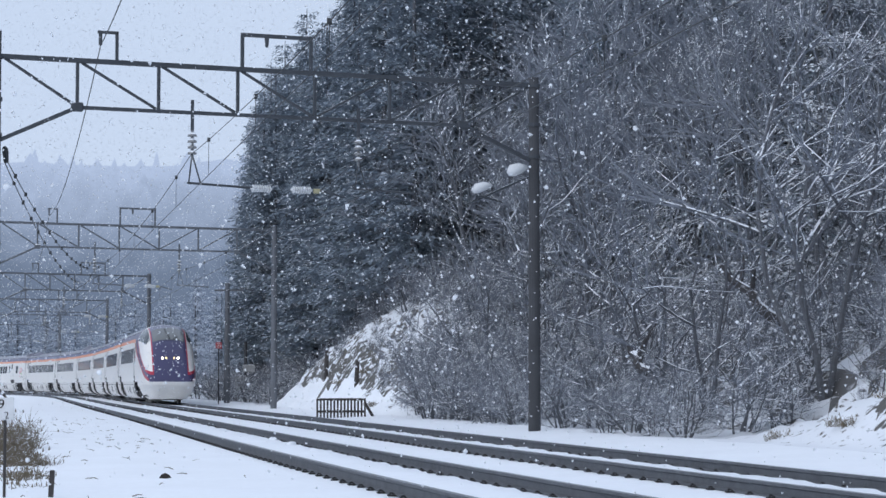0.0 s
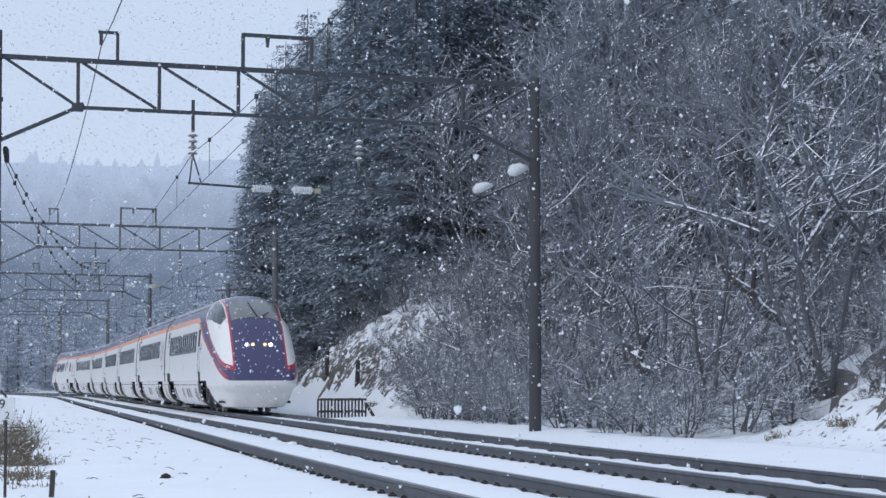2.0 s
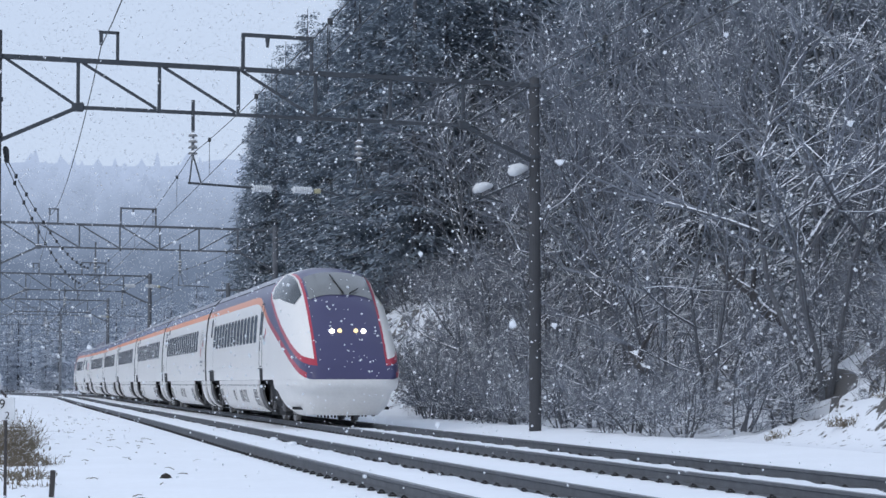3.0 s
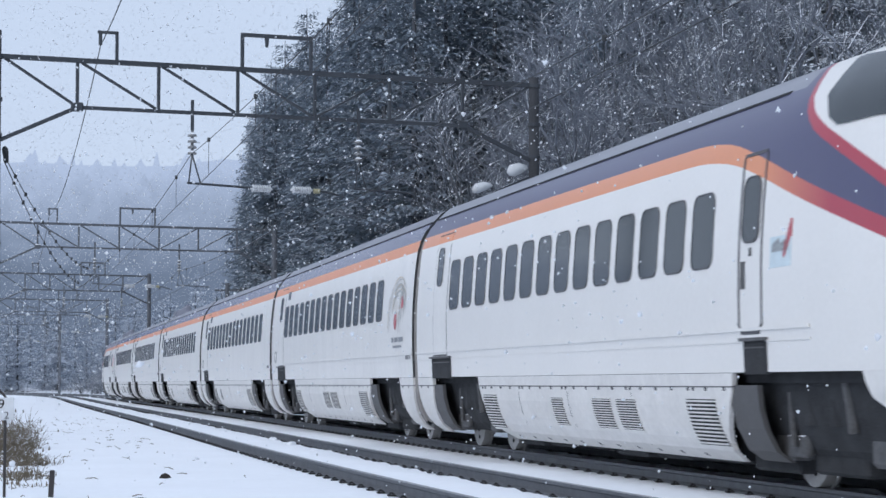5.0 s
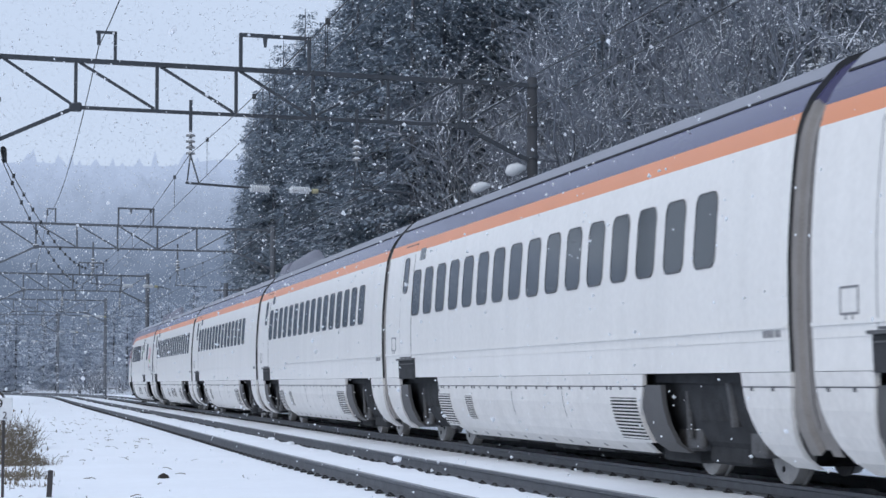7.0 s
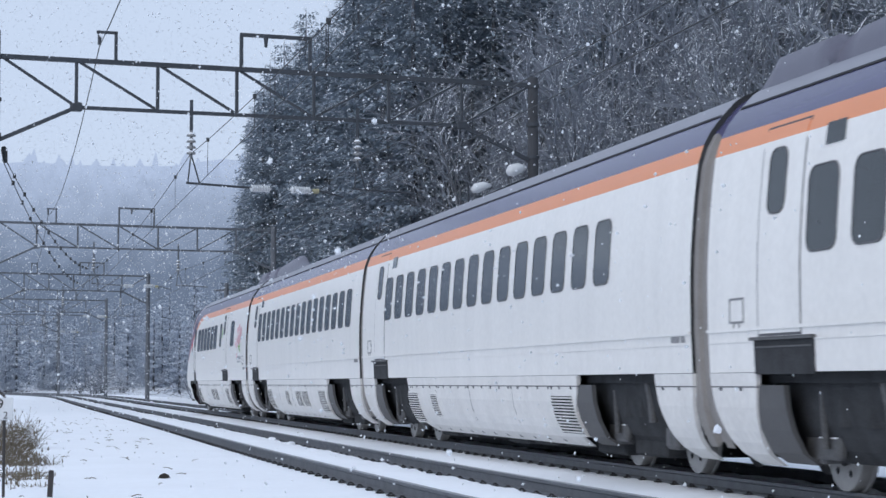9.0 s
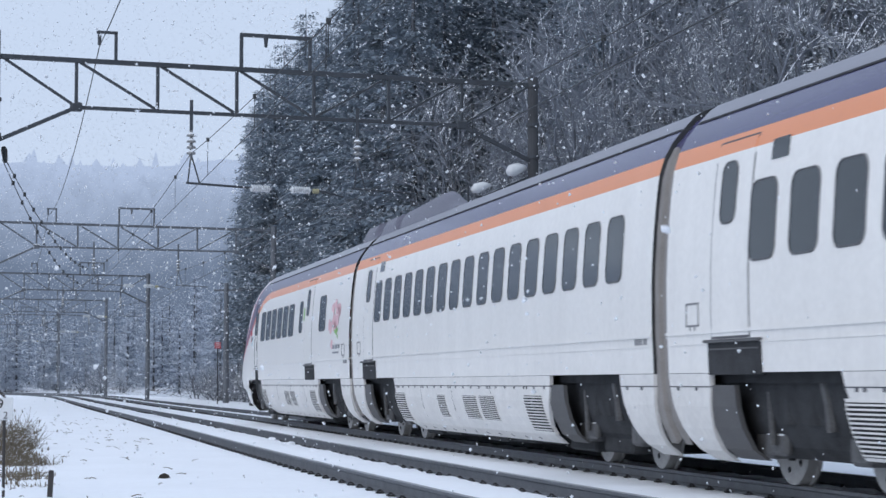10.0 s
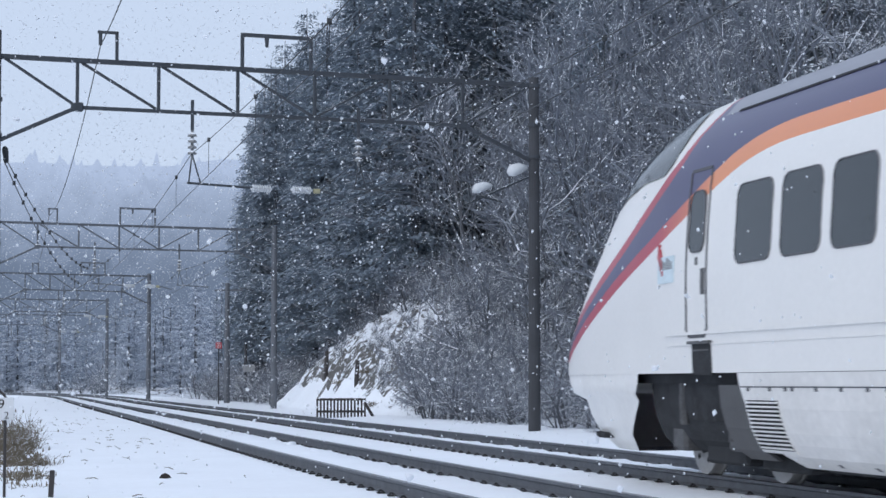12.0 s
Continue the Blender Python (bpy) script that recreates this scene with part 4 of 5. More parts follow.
def end_car(label, tail):
    car = new("train_car")
    tagged(car, label, "train car", group="cars of the train")
    piece("body", SHELL, car, "white shell with purple roof and nose mask, red and orange bands")
    underside(car, 0.3, 19.4)
    # lower nose fairing
    s = Soup()
    zs = [1.08, 0.98, 0.86, 0.78, 0.60, 0.40, 0.20]
    tip = [23.0, 22.97, 22.84, 22.40, 22.28, 22.12, 21.92]
    st = list(np.linspace(0, 1, 14))
    grid = []
    for z, te in zip(zs, tip):
        start = 18.88 + 1.45 * ((1.08 - z) / 0.88) ** 1.6
        k = side_y(z) / 1.455 * (1.0 if z > 0.80 else 0.955)
        pts = []
        for u in st:
            d = start + (te - start) * u
            dd = start + (23.0 - start) * u
            pts.append(Vector((d - HALF, -float(np.interp(dd, NOSE_X, NOSE_W)) * k * 0.99, z)))
        grid.append(pts + [Vector((te - HALF + 0.03, -0.5 * k, z)), Vector((te - HALF + 0.05, 0, z))] + [Vector((te - HALF + 0.03, 0.5 * k, z))] + [Vector((p.x, -p.y, p.z)) for p in reversed(pts)])
    n = len(grid[0])
    s.add([p for row in grid for p in row], [(a * n + j, (a + 1) * n + j, (a + 1) * n + j + 1, a * n + j + 1) for a in range(len(grid) - 1) for j in range(n - 1)])
    s.add(grid[-1], [tuple(range(n))])
    s.done("nose_fairing", M_WHITE, car, "white rounded lower nose fairing", smooth=True)
    # snow plough slots low on the nose
    for side in (-1, 1):
        for k in range(4):
            d, dd = 20.95 + 0.17 * k, 20.07 + 2.93 * (0.88 + 0.17 * k) / 2.03
            p = Vector((d - HALF, side * float(np.interp(dd, NOSE_X, NOSE_W)) * 0.84, 0.37))
            h = Soup()
            h.box(p.x - 0.03, p.x + 0.03, p.y - 0.06, p.y + 0.06, p.z - 0.035, p.z + 0.035)
            h.done("plough_slot", M_DARK, car)
    # panes
    dw = list(np.linspace(19.75, 20.98, 8))
    g = shell_patch(dw, lambda d: (on_shell_y(d, 0.80), 17), 0.012, True)
    g.done("windscreen", M_SCREEN, car, "large dark windscreen", smooth=True)
    for side in (-1, 1):
        s = shell_patch(list(np.linspace(17.74, 20.6, 14)),
                        lambda d: (on_shell_z(d, 3.17 - 0.13 * max(0, (d - 19)) + 0.30 * max(0.0, (18.25 - d) / 0.5) ** 2), on_shell_y(d, 0.93) - 0.01), 0.012, False)
        vs = [(v[0], side * -v[1], v[2]) for v in s.v]
        fs = s.f if side < 0 else [tuple(reversed(f)) for f in s.f]
        piece("side_window", mesh_of("side_window", vs, fs, M_GLASS, smooth=True), car, "dark curved cab side window")
    w = Soup()
    for y0, y1, d1 in ((0.06, -0.16, 20.05), (0.22, 0.46, 20.76)):
        a, b = shell_pt(20.98, on_shell_y(20.98, abs(y0))), shell_pt(d1, on_shell_y(d1, abs(y1)))
        w.tube([(a.x + 0.03, y0, a.z + 0.05), (b.x + 0.05, y1, b.z + 0.06)], [0.024, 0.016], 5)
    w.done("wiper", M_DARK, car)
    for y, mat in ((-0.39, M_LAMP), (-0.20, M_LAMP_DIM), (0.20, M_LAMP_DIM), (0.39, M_LAMP)):
        d = 22.10
        p = shell_pt(d, on_shell_y(d, abs(y)))
        q = shell_pt(d + 0.1, on_shell_y(d + 0.1, abs(y)))
        lamp = Soup()
        lamp.tube([(p.x - 0.05, y, p.z - 0.02), (p.x + 0.045, y, p.z + 0.02)], [0.068, 0.055], 12)
        if tail:
            lamp.done("lamp", M_GLASS, car, "unlit lamp behind glass")
        else:
            lamp.done("headlight", mat, car, "lit warm headlight")
    for side in (-1, 1):
        put_skirts(car, [(0.25, 1.50, 0.35), (4.75, 15.75, 0.75)], side)
        put_creases(car, 0.26, 17.8, side)
        put_wheel_covers(car, [(1.35, 5.0, 1 if tail else -1), (15.6, 19.05, -1)], side)
        if tail:
            for k in range(6):
                put_window(car, 9.43 + 1.17 * k, 0.92, 2.12, 2.86, side)
            put_window(car, 4.10, 0.92, 2.12, 2.86, side)
            put_window(car, 7.66, 0.52, 2.16, 2.87, side)
            put_door(car, 5.75, 6.95, 1.43, 3.31, side, (6.48, 0.40, 2.52, 3.10))
            step_box(car, 5.35, 6.85, side)
            put_decal(car, 1.2, 3.0, side, "flower")
            put_lettering(car, 0.6, side)
            g = Soup()
            rim = [(7.10 + 0.10 * math.cos(a), 2.56 + 0.16 * math.sin(a)) for a in np.linspace(0, 2 * math.pi, 13)[:-1]]
            g.add([(x - HALF, side * (side_y(z) + 0.006), z) for x, z in rim], [tuple(range(12)) if side < 0 else tuple(range(11, -1, -1))])
            g.done("class_mark", DECAL[2], car, "small green painted mark")
        else:
            for k in range(14):
                put_window(car, 3.14 + 0.905 * k, 0.64, 2.12, 2.85, side)
            put_door(car, 1.62, 2.62, 1.43, 3.31, side, (2.02, 0.40, 2.52, 3.10))
            step_box(car, 1.50, 2.92, side)
        put_crew_door(car, *((16.53, 17.18) if tail else (15.99, 16.64)), 1.43, 3.14, side)
        step_box(car, *((16.45, 17.0) if tail else (16.12, 16.72)), side)
        put_emblem(car, 17.85 if tail else 17.15, side)
        for d0, d1 in (((5.35, 6.25), (8.95, 9.75), (10.0, 10.9), (14.75, 15.55)) if tail else VENTS["lead"]):
            put_louvre(car, d0, d1, side)
    for d in (3.175, 17.35):
        put_bogie(car, d)
    put_gangway(car, -1)
    put_roof_kit(car, 0.3, 16.5)
    if tail:
        put_screen(car, 1.7, 1.15)
    return car


CARS = [end_car("leading car with rounded purple and white nose, lit headlights", False),
        middle_car("white car with orange band, painted apples on its side", "fruit", panes=16, pitch=0.919, vents="pair", first=3.11),
        middle_car("white car with orange band and a row of small windows", panes=16, pitch=0.997, first=2.99),
        middle_car("white car with orange band, screens on its purple roof", None, True, panes=16),
        middle_car("white car with orange band and purple roof, snow dusted", panes=15, pitch=0.999, first=2.96),
        middle_car("white car with orange band, tall screens on the roof", None, True, panes=17, vents="five"),
        end_car("rear car with sloping nose, painted pink blossom on its side", True)]
SPEED, SEAM, SEAM_AT = 19.216, 27.245, 4.8


def car_pose(k, t):
    """Car k, 0 leading, at t seconds: its two bogies stand on the line."""
    gain = float(np.interp(t, [0, 1.5, 3, 4, 5, 6, 7, 9, 12], [0, -0.15, -0.45, 0.0, 0.40, 0.25, 0.12, 0, 0]))
    mid = SEAM - SPEED * (t - SEAM_AT) - gain + (20.5 * k - HALF)
    a, b = on_line(mid - 7.1), on_line(mid + 7.1)      # fore and aft
    c, d = (a + b) / 2, a - b
    turn = math.atan2(d.y, d.x) + (math.pi if k == 6 else 0)
    return Matrix.Translation((c.x, c.y, 0)) @ Matrix.Rotation(turn, 4, "Z")


def motions():
    steps = [0.5 * k for k in range(25)]
    for k, car in enumerate(CARS):
        walk(car, [(t, car_pose(k, t)) for t in steps])
    turn = SPEED / 0.43
    for w, x in SPINNING:
        way = -1 if w.parent.parent == CARS[6] else 1
        rows = []
        for f in range(361):
            rows.append((f / 30, Matrix.Translation((x, 0, 0.43)) @ Matrix.Rotation(way * turn * f / 30, 4, "Y")))
        walk(w, rows)
    for flakes, drift in FLAKES:
        walk(flakes, [(0, Matrix.Translation((0, 0, 0))), (12, Matrix.Translation(drift))])

# ---- vegetation ----
def cedar(name, seed, h, r, mat, label, density=1.0):
    """A tall conifer: tapered trunk, and a crown of drooping sprays with gaps."""
    rnd = random.Random(seed)
    top = new(name)
    tagged(top, label, "conifer", group="conifers of the hillside")
    t = Soup()
    t.tube([(0, 0, -0.6), (0.03, 0, h * 0.3), (0, 0.04, h * 0.7), (0, 0, h)], [0.20, 0.15, 0.08, 0.015], 7)
    t.done("trunk", M_BARK, top)
    vs, fs = [], []
    z = h * 0.10
    while z < h * 0.995:
        u = z / h
        reach = r * (1 - u) ** 0.62 * rnd.uniform(0.75, 1.12) + 0.32
        for b in range(rnd.randint(5, 6)):
            if rnd.random() < 0.10:
                continue
            a = rnd.uniform(0, 2 * math.pi)
            ln = reach * rnd.uniform(0.62, 1.12)
            n = max(2, int(ln * 6.0 * density))
            for k in range(n):
                f = (k + 0.8) / n
                for q in range(6):
                    sp = 0.10 + 0.15 * (1 - abs(f - 0.55)) * min(1, ln / 1.4)
                    ang = a + rnd.gauss(0, 0.20)
                    rr = ln * f
                    c = Vector((rr * math.cos(ang), rr * math.sin(ang), z + 0.10 * rr - 0.16 * rr * rr / max(r, 1) + rnd.gauss(0, 0.10)))
                    d = Vector((math.cos(ang + rnd.gauss(0, 0.6)), math.sin(ang + rnd.gauss(0, 0.6)), rnd.uniform(-0.75, 0.12))).normalized()
                    w = d.cross(Vector((rnd.gauss(0, 0.35), rnd.gauss(0, 0.35), 1))).normalized()
                    o = len(vs)
                    vs += [c - w * sp * 0.30, c + d * sp * 1.15, c + w * sp * 0.30]
                    fs.append((o, o + 1, o + 2))
        z += rnd.uniform(0.24, 0.40) / density ** 0.5
    piece("crown", mesh_of("crown", vs, fs, mat), top)
    return top


def bare_tree(name, seed, h, stems, label, group, twig_mat=None, spread=0.55, fine=3, sub=(3, 4)):
    """A leafless tree or shrub: tapered stems that fork into limbs, and a mesh of thin twigs."""
    rnd = random.Random(seed)
    top = new(name)
    tagged(top, label, "tree" if h > 3 else "shrub", group=group)
    limbs, twigs = Soup(), Soup()

    def grow(p, d, ln, rad, depth):
        pts, rr = [p], [rad]
        n = 3 if depth < fine else 1
        q = p.copy()
        for k in range(n):
            d = (d + Vector((rnd.gauss(0, 0.17), rnd.gauss(0, 0.17), rnd.gauss(0.03, 0.12)))).normalized()
            q = q + d * ln / n
            pts.append(q.copy())
            rr.append(rad * (1 - 0.42 * (k + 1) / n))
        (limbs if depth < 2 else twigs).tube(pts, rr, 6 if depth == 0 else 4 if depth < 2 else 3, 0, False)
        if depth >= fine:
            return
        for c in range(rnd.randint(*sub)):
            f = rnd.uniform(0.30, 1.0)
            i = min(n - 1, int(f * n))
            at = pts[i].lerp(pts[i + 1], f * n - i)
            e = Vector((rnd.gauss(0, 1), rnd.gauss(0, 1), rnd.gauss(0.15, 0.5))).normalized()
            grow(at, (d * (1 - spread) + e * spread).normalized(), ln * rnd.uniform(0.48, 0.72), max(0.005, rad * (0.6 - 0.15 * (f < 0.6))), depth + 1)
        grow(pts[-1], d, ln * 0.62, max(0.005, rad * 0.58), depth + 1)

    for k in range(stems):
        a = rnd.uniform(0, 2 * math.pi)
        lean = rnd.uniform(0.05, 0.30) * (1.6 if stems > 2 else 0.8)
        grow(Vector((0.12 * math.cos(a), 0.12 * math.sin(a), -0.3)), Vector((lean * math.cos(a), lean * math.sin(a), 1)).normalized(), h * 0.45 * rnd.uniform(0.8, 1.1), 0.0065 * h + 0.012, 0)
    limbs.done("trunk", M_BARK, top)
    twigs.done("twig_crown", twig_mat or M_TWIG, top)
    return top


def stand(ob, s, lat, turn=0.0, size=1.0, first=False, sink=0.0):
    p = on_line(s, lat, ground_z(s, lat) - sink)
    m = Matrix.Translation(p) @ Matrix.Rotation(turn, 4, "Z")
    c = ob if first else copy_thing(ob, m)
    c.matrix_basis = m @ Matrix.Scale(size, 4)
    return c


def crest(s, lat):
    """How high the treetops reach: the wood steps down towards the open valley."""
    p = on_line(s, lat)
    return 0.97 + p.y * min(0.30, 0.1325 + 1.42 * max(0.0, p.x / p.y + 0.0885))


def plant(kinds, places, sizes=(0.85, 1.2), seed=1, sink=0.0, tall=0.0):
    """tall: the kinds' own height, where the treetops keep below the crest."""
    rnd = random.Random(seed)
    used = set()
    for k, (s, lat) in enumerate(places):
        ob = kinds[k % len(kinds)]
        size = rnd.uniform(*sizes)
        if tall:
            size = min(size, (crest(s, lat) - ground_z(s, lat)) / tall)
        stand(ob, s, lat, rnd.uniform(0, 6.28), size, ob.name not in used, sink)
        used.add(ob.name)


def scatter(n, s0, s1, l0, l1, seed, apart=1.0):
    rnd, out, tries = random.Random(seed), [], 0
    while len(out) < n and tries < n * 40:
        tries += 1
        p = (rnd.uniform(s0, s1), rnd.uniform(l0, l1))
        if all((p[0] - q[0]) ** 2 + (p[1] - q[1]) ** 2 > apart * apart for q in out):
            out.append(p)
    return out


def build_woods():
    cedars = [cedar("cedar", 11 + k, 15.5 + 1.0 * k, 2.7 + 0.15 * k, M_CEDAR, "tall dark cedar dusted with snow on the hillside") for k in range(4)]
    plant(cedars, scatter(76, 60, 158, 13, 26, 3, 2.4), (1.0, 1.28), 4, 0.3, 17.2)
    edge = [cedar("cedar", 31 + k, 16.0 + k, 2.5, M_CEDAR, "dark cedar at the edge of the wood, snow dusted, haze-paled needles") for k in range(3)]
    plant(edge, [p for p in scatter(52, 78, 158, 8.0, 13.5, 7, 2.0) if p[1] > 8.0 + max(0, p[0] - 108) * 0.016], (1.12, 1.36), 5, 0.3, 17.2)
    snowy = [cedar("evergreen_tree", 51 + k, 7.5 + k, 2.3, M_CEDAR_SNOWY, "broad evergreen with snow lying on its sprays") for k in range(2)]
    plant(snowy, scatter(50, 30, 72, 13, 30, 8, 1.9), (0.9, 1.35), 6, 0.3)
    far = [cedar("far_conifer", 71 + k, 12 + k, 2.6, M_HAZED_NEEDLES, "snow-dusted conifer far down the line, haze painted into its needles", 0.9) for k in range(2)]
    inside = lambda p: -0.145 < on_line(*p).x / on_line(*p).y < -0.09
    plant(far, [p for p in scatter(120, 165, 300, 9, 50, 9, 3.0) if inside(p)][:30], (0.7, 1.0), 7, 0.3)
    rnd = random.Random(31)
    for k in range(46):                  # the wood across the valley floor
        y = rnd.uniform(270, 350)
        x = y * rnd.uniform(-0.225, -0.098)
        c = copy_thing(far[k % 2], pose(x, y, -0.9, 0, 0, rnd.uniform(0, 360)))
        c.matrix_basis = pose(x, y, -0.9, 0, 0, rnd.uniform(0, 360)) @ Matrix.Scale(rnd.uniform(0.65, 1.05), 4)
    bare = [bare_tree("bare_tree", 100 + k, 6.5 + 0.6 * k, 1 + k % 3, "leafless tree with snow along its branches", "bare trees") for k in range(5)]
    plant(bare, scatter(60, 24, 62, 6.8, 22, 12, 1.5) + scatter(24, 64, 104, 8.6, 14, 17, 1.6), (0.75, 1.25), 8)
    tall = [bare_tree("bare_tree", 120 + k, 11.0 + k, 1 + k % 2, "tall leafless tree, fine branches lined with snow", "bare trees", spread=0.5, fine=4, sub=(3, 4)) for k in range(2)]
    plant(tall, scatter(26, 40, 82, 9.5, 19, 27, 2.2), (0.9, 1.2), 28)
    shrubs = [bare_tree("shrub", 200 + k, 2.4 + 0.2 * k, 6, "dense leafless shrub powdered with snow", "shrubs", spread=0.7) for k in range(5)]
    knoll = lambda s, l: 63 < s < 97 and l < 8.3
    plant(shrubs, [p for p in scatter(112, 24, 66, 4.9, 14, 13, 0.85) if not knoll(*p) and not (p[0] < 28.5 and p[1] < 8.0)], (0.7, 1.25), 9)
    plant(shrubs, [p for p in scatter(80, 78, 150, 5.0, 12, 14, 1.1) if not knoll(*p)], (0.8, 1.3), 10)
    plant(shrubs, [p for p in scatter(40, 48, 64, 4.6, 8.4, 23, 0.8) if p[1] > 4.4 + max(0, p[0] - 55) * 0.2], (0.8, 1.25), 20)
    plant(shrubs, scatter(34, 63, 97, 8.0, 10.5, 24, 0.9), (0.7, 1.2), 21)
    plant(shrubs, scatter(110, 62, 97, 5.2, 9.5, 15, 0.5), (0.14, 0.38), 11)
    plant(shrubs, scatter(16, 14, 32, 6.2, 10, 16, 0.7), (0.15, 0.35), 12)
    plant(shrubs, scatter(20, 29, 52, 4.7, 6.2, 19, 0.8), (0.5, 0.8), 14)
    plant(shrubs, scatter(6, 215, 236, 5, 10, 18, 2.0), (1.2, 1.8), 13)


build_woods()


# ---- distance ----
def build_backdrop():
    """The wooded ridge that closes the valley, its mist painted as glowing colour."""
    m = bpy.data.materials.new("misty_ridge")
    m.use_nodes = True
    n, l = m.node_tree.nodes, m.node_tree.links
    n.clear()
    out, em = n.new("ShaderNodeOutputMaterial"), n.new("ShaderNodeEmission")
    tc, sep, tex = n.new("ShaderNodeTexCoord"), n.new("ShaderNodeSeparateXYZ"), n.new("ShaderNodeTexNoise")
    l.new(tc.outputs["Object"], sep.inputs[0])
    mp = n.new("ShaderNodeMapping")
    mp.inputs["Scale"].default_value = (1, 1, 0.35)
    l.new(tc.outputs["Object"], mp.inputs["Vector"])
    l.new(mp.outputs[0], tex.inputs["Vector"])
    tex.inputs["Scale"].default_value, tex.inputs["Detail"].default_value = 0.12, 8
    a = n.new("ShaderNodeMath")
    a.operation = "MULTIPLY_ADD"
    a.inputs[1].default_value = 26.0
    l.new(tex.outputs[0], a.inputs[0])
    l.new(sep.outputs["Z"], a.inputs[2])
    # emission ramp: dark at the foot, paling upward as painted mist
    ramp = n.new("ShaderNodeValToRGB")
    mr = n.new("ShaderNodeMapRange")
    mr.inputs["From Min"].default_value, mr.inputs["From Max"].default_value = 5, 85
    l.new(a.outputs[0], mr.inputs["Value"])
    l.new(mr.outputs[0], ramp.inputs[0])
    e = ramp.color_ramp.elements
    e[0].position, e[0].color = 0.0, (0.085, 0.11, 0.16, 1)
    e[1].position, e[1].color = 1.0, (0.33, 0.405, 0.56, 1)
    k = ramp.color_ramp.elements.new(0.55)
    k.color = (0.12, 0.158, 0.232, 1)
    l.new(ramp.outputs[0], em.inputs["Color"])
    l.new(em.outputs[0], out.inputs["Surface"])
    rnd = random.Random(77)
    s = Soup()
    dist = 640.0
    xs = np.arange(-420, 421, 6.0)
    vs, fs = [], []
    tops = []
    for x in xs:
        h = 72 + 6 * noise.noise((x * 0.012, 0.5, 0)) + 4 * noise.noise((x * 0.05, 2.5, 0)) - 0.018 * (x + 130)
        tops.append(h)
        vs += [(x, dist, -3), (x, dist + 30, h * 0.5), (x, dist + 70, h)]
    for a_ in range(len(xs) - 1):
        for j in range(2):
            i = a_ * 3 + j
            fs.append((i, i + 3, i + 4, i + 1))
    s.add(vs, fs)
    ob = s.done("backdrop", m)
    tagged(ob, "conifer-covered ridge across the valley, mist painted in its glow", "distant hill", kind="structure")
    s = Soup()
    for k_ in range(1300):
        x = rnd.uniform(-330, 60)
        u = rnd.random() ** 0.6
        h = float(np.interp(x, xs, tops))
        y, z = dist + 70 * u, h * u
        t, w = rnd.uniform(2.0, 5.0) * (1.5 if rnd.random() < 0.06 else 1), rnd.uniform(1.4, 3.4)
        s.tube([(x, y - 2, z - 1), (x, y - 2, z + t * 0.4), (x, y - 2, z + t)], [w, w * 0.6, 0.05], 5, 0, False)
    tagged(s.done("far_woods", m), "conifers standing all over the distant ridge, mist painted in their glow", "woods", kind="stuff")


build_backdrop()


# ---- beside the line ----
def slatted_fence(s, lat):
    top = new("wooden_barrier")
    p = on_line(s, lat, ground_z(s, lat))
    top.matrix_basis = Matrix.Translation(p) @ Matrix.Rotation(0.12, 4, "Z")
    tagged(top, "short weathered slatted wooden barrier standing in snow", "barrier")
    rnd = random.Random(3)
    for z in (0.16, 0.56):
        r = Soup()
        r.box(-0.80, 0.80, -0.03, 0.03, z, z + 0.075, bevel=0.01)
        r.done("rail_board", M_WOOD, top)
    for k in range(15):
        r = Soup()
        x = -0.79 + 1.58 * k / 14
        r.box(x - 0.032, x + 0.032, -0.055, -0.03, -0.1, 0.63 + rnd.uniform(-0.02, 0.02), bevel=0.006)
        r.done("slat", M_WOOD, top)
    r = Soup()
    r.bar((0.78, 0, 0.5), (1.12, 0.1, -0.05), 0.08)
    r.done("stay", M_WOOD, top)


slatted_fence(58.8, 2.72)


def kilometre_post():
    top = new("kilometre_post")
    top.matrix_basis = pose(-4.535, 22.8, -0.32, 0, 0, 4)
    tagged(top, "white distance marker with black numerals on a thin post", "marker post")
    p = Soup()
    p.tube([(-0.05, 0.03, -0.1), (-0.05, 0.03, 1.16)], 0.016, 8)
    p.tube([(-0.05, 0.03, 1.16), (-0.125, 0.03, 1.24), (-0.125, 0.03, 1.4)], 0.014, 8)
    p.done("post", M_WOOD, top)
    b = Soup()
    b.box(-0.21, 0.045, -0.012, 0.012, 0.915, 1.15, bevel=0.004)
    b.box(-0.33, -0.105, -0.012, 0.012, 1.22, 1.40, bevel=0.004)
    plate = b.done("plate", M_CERAMIC, top, "white enamel plate")
    for txt, x, z, size in (("9", -0.085, 1.035, 0.14), ("2", -0.03, 0.93, 0.105)):
        cu = bpy.data.curves.new("numeral", "FONT")
        cu.body, cu.size, cu.extrude = txt, size, 0.001
        cu.align_x = "CENTER"
        tmp = bpy.data.objects.new("numeral", cu)
        me = bpy.data.meshes.new_from_object(tmp)
        bpy.data.objects.remove(tmp)
        me.materials.clear()
        me.materials.append(M_LEAF)
        piece("numeral", me, plate, "black painted numeral", pose(x, -0.015, z, 90, 0, 0))


kilometre_post()


def stake():
    s = Soup()
    s.box(-0.028, 0.028, -0.03, 0.03, -0.1, 0.27, bevel=0.008)
    ob = s.done("wooden_stake", M_WOOD)
    ob.matrix_basis = pose(-4.06, 22.6, -0.19, 2, 3, 10)
    tagged(ob, "short grey wooden stake standing in the snow", "stake")


stake()


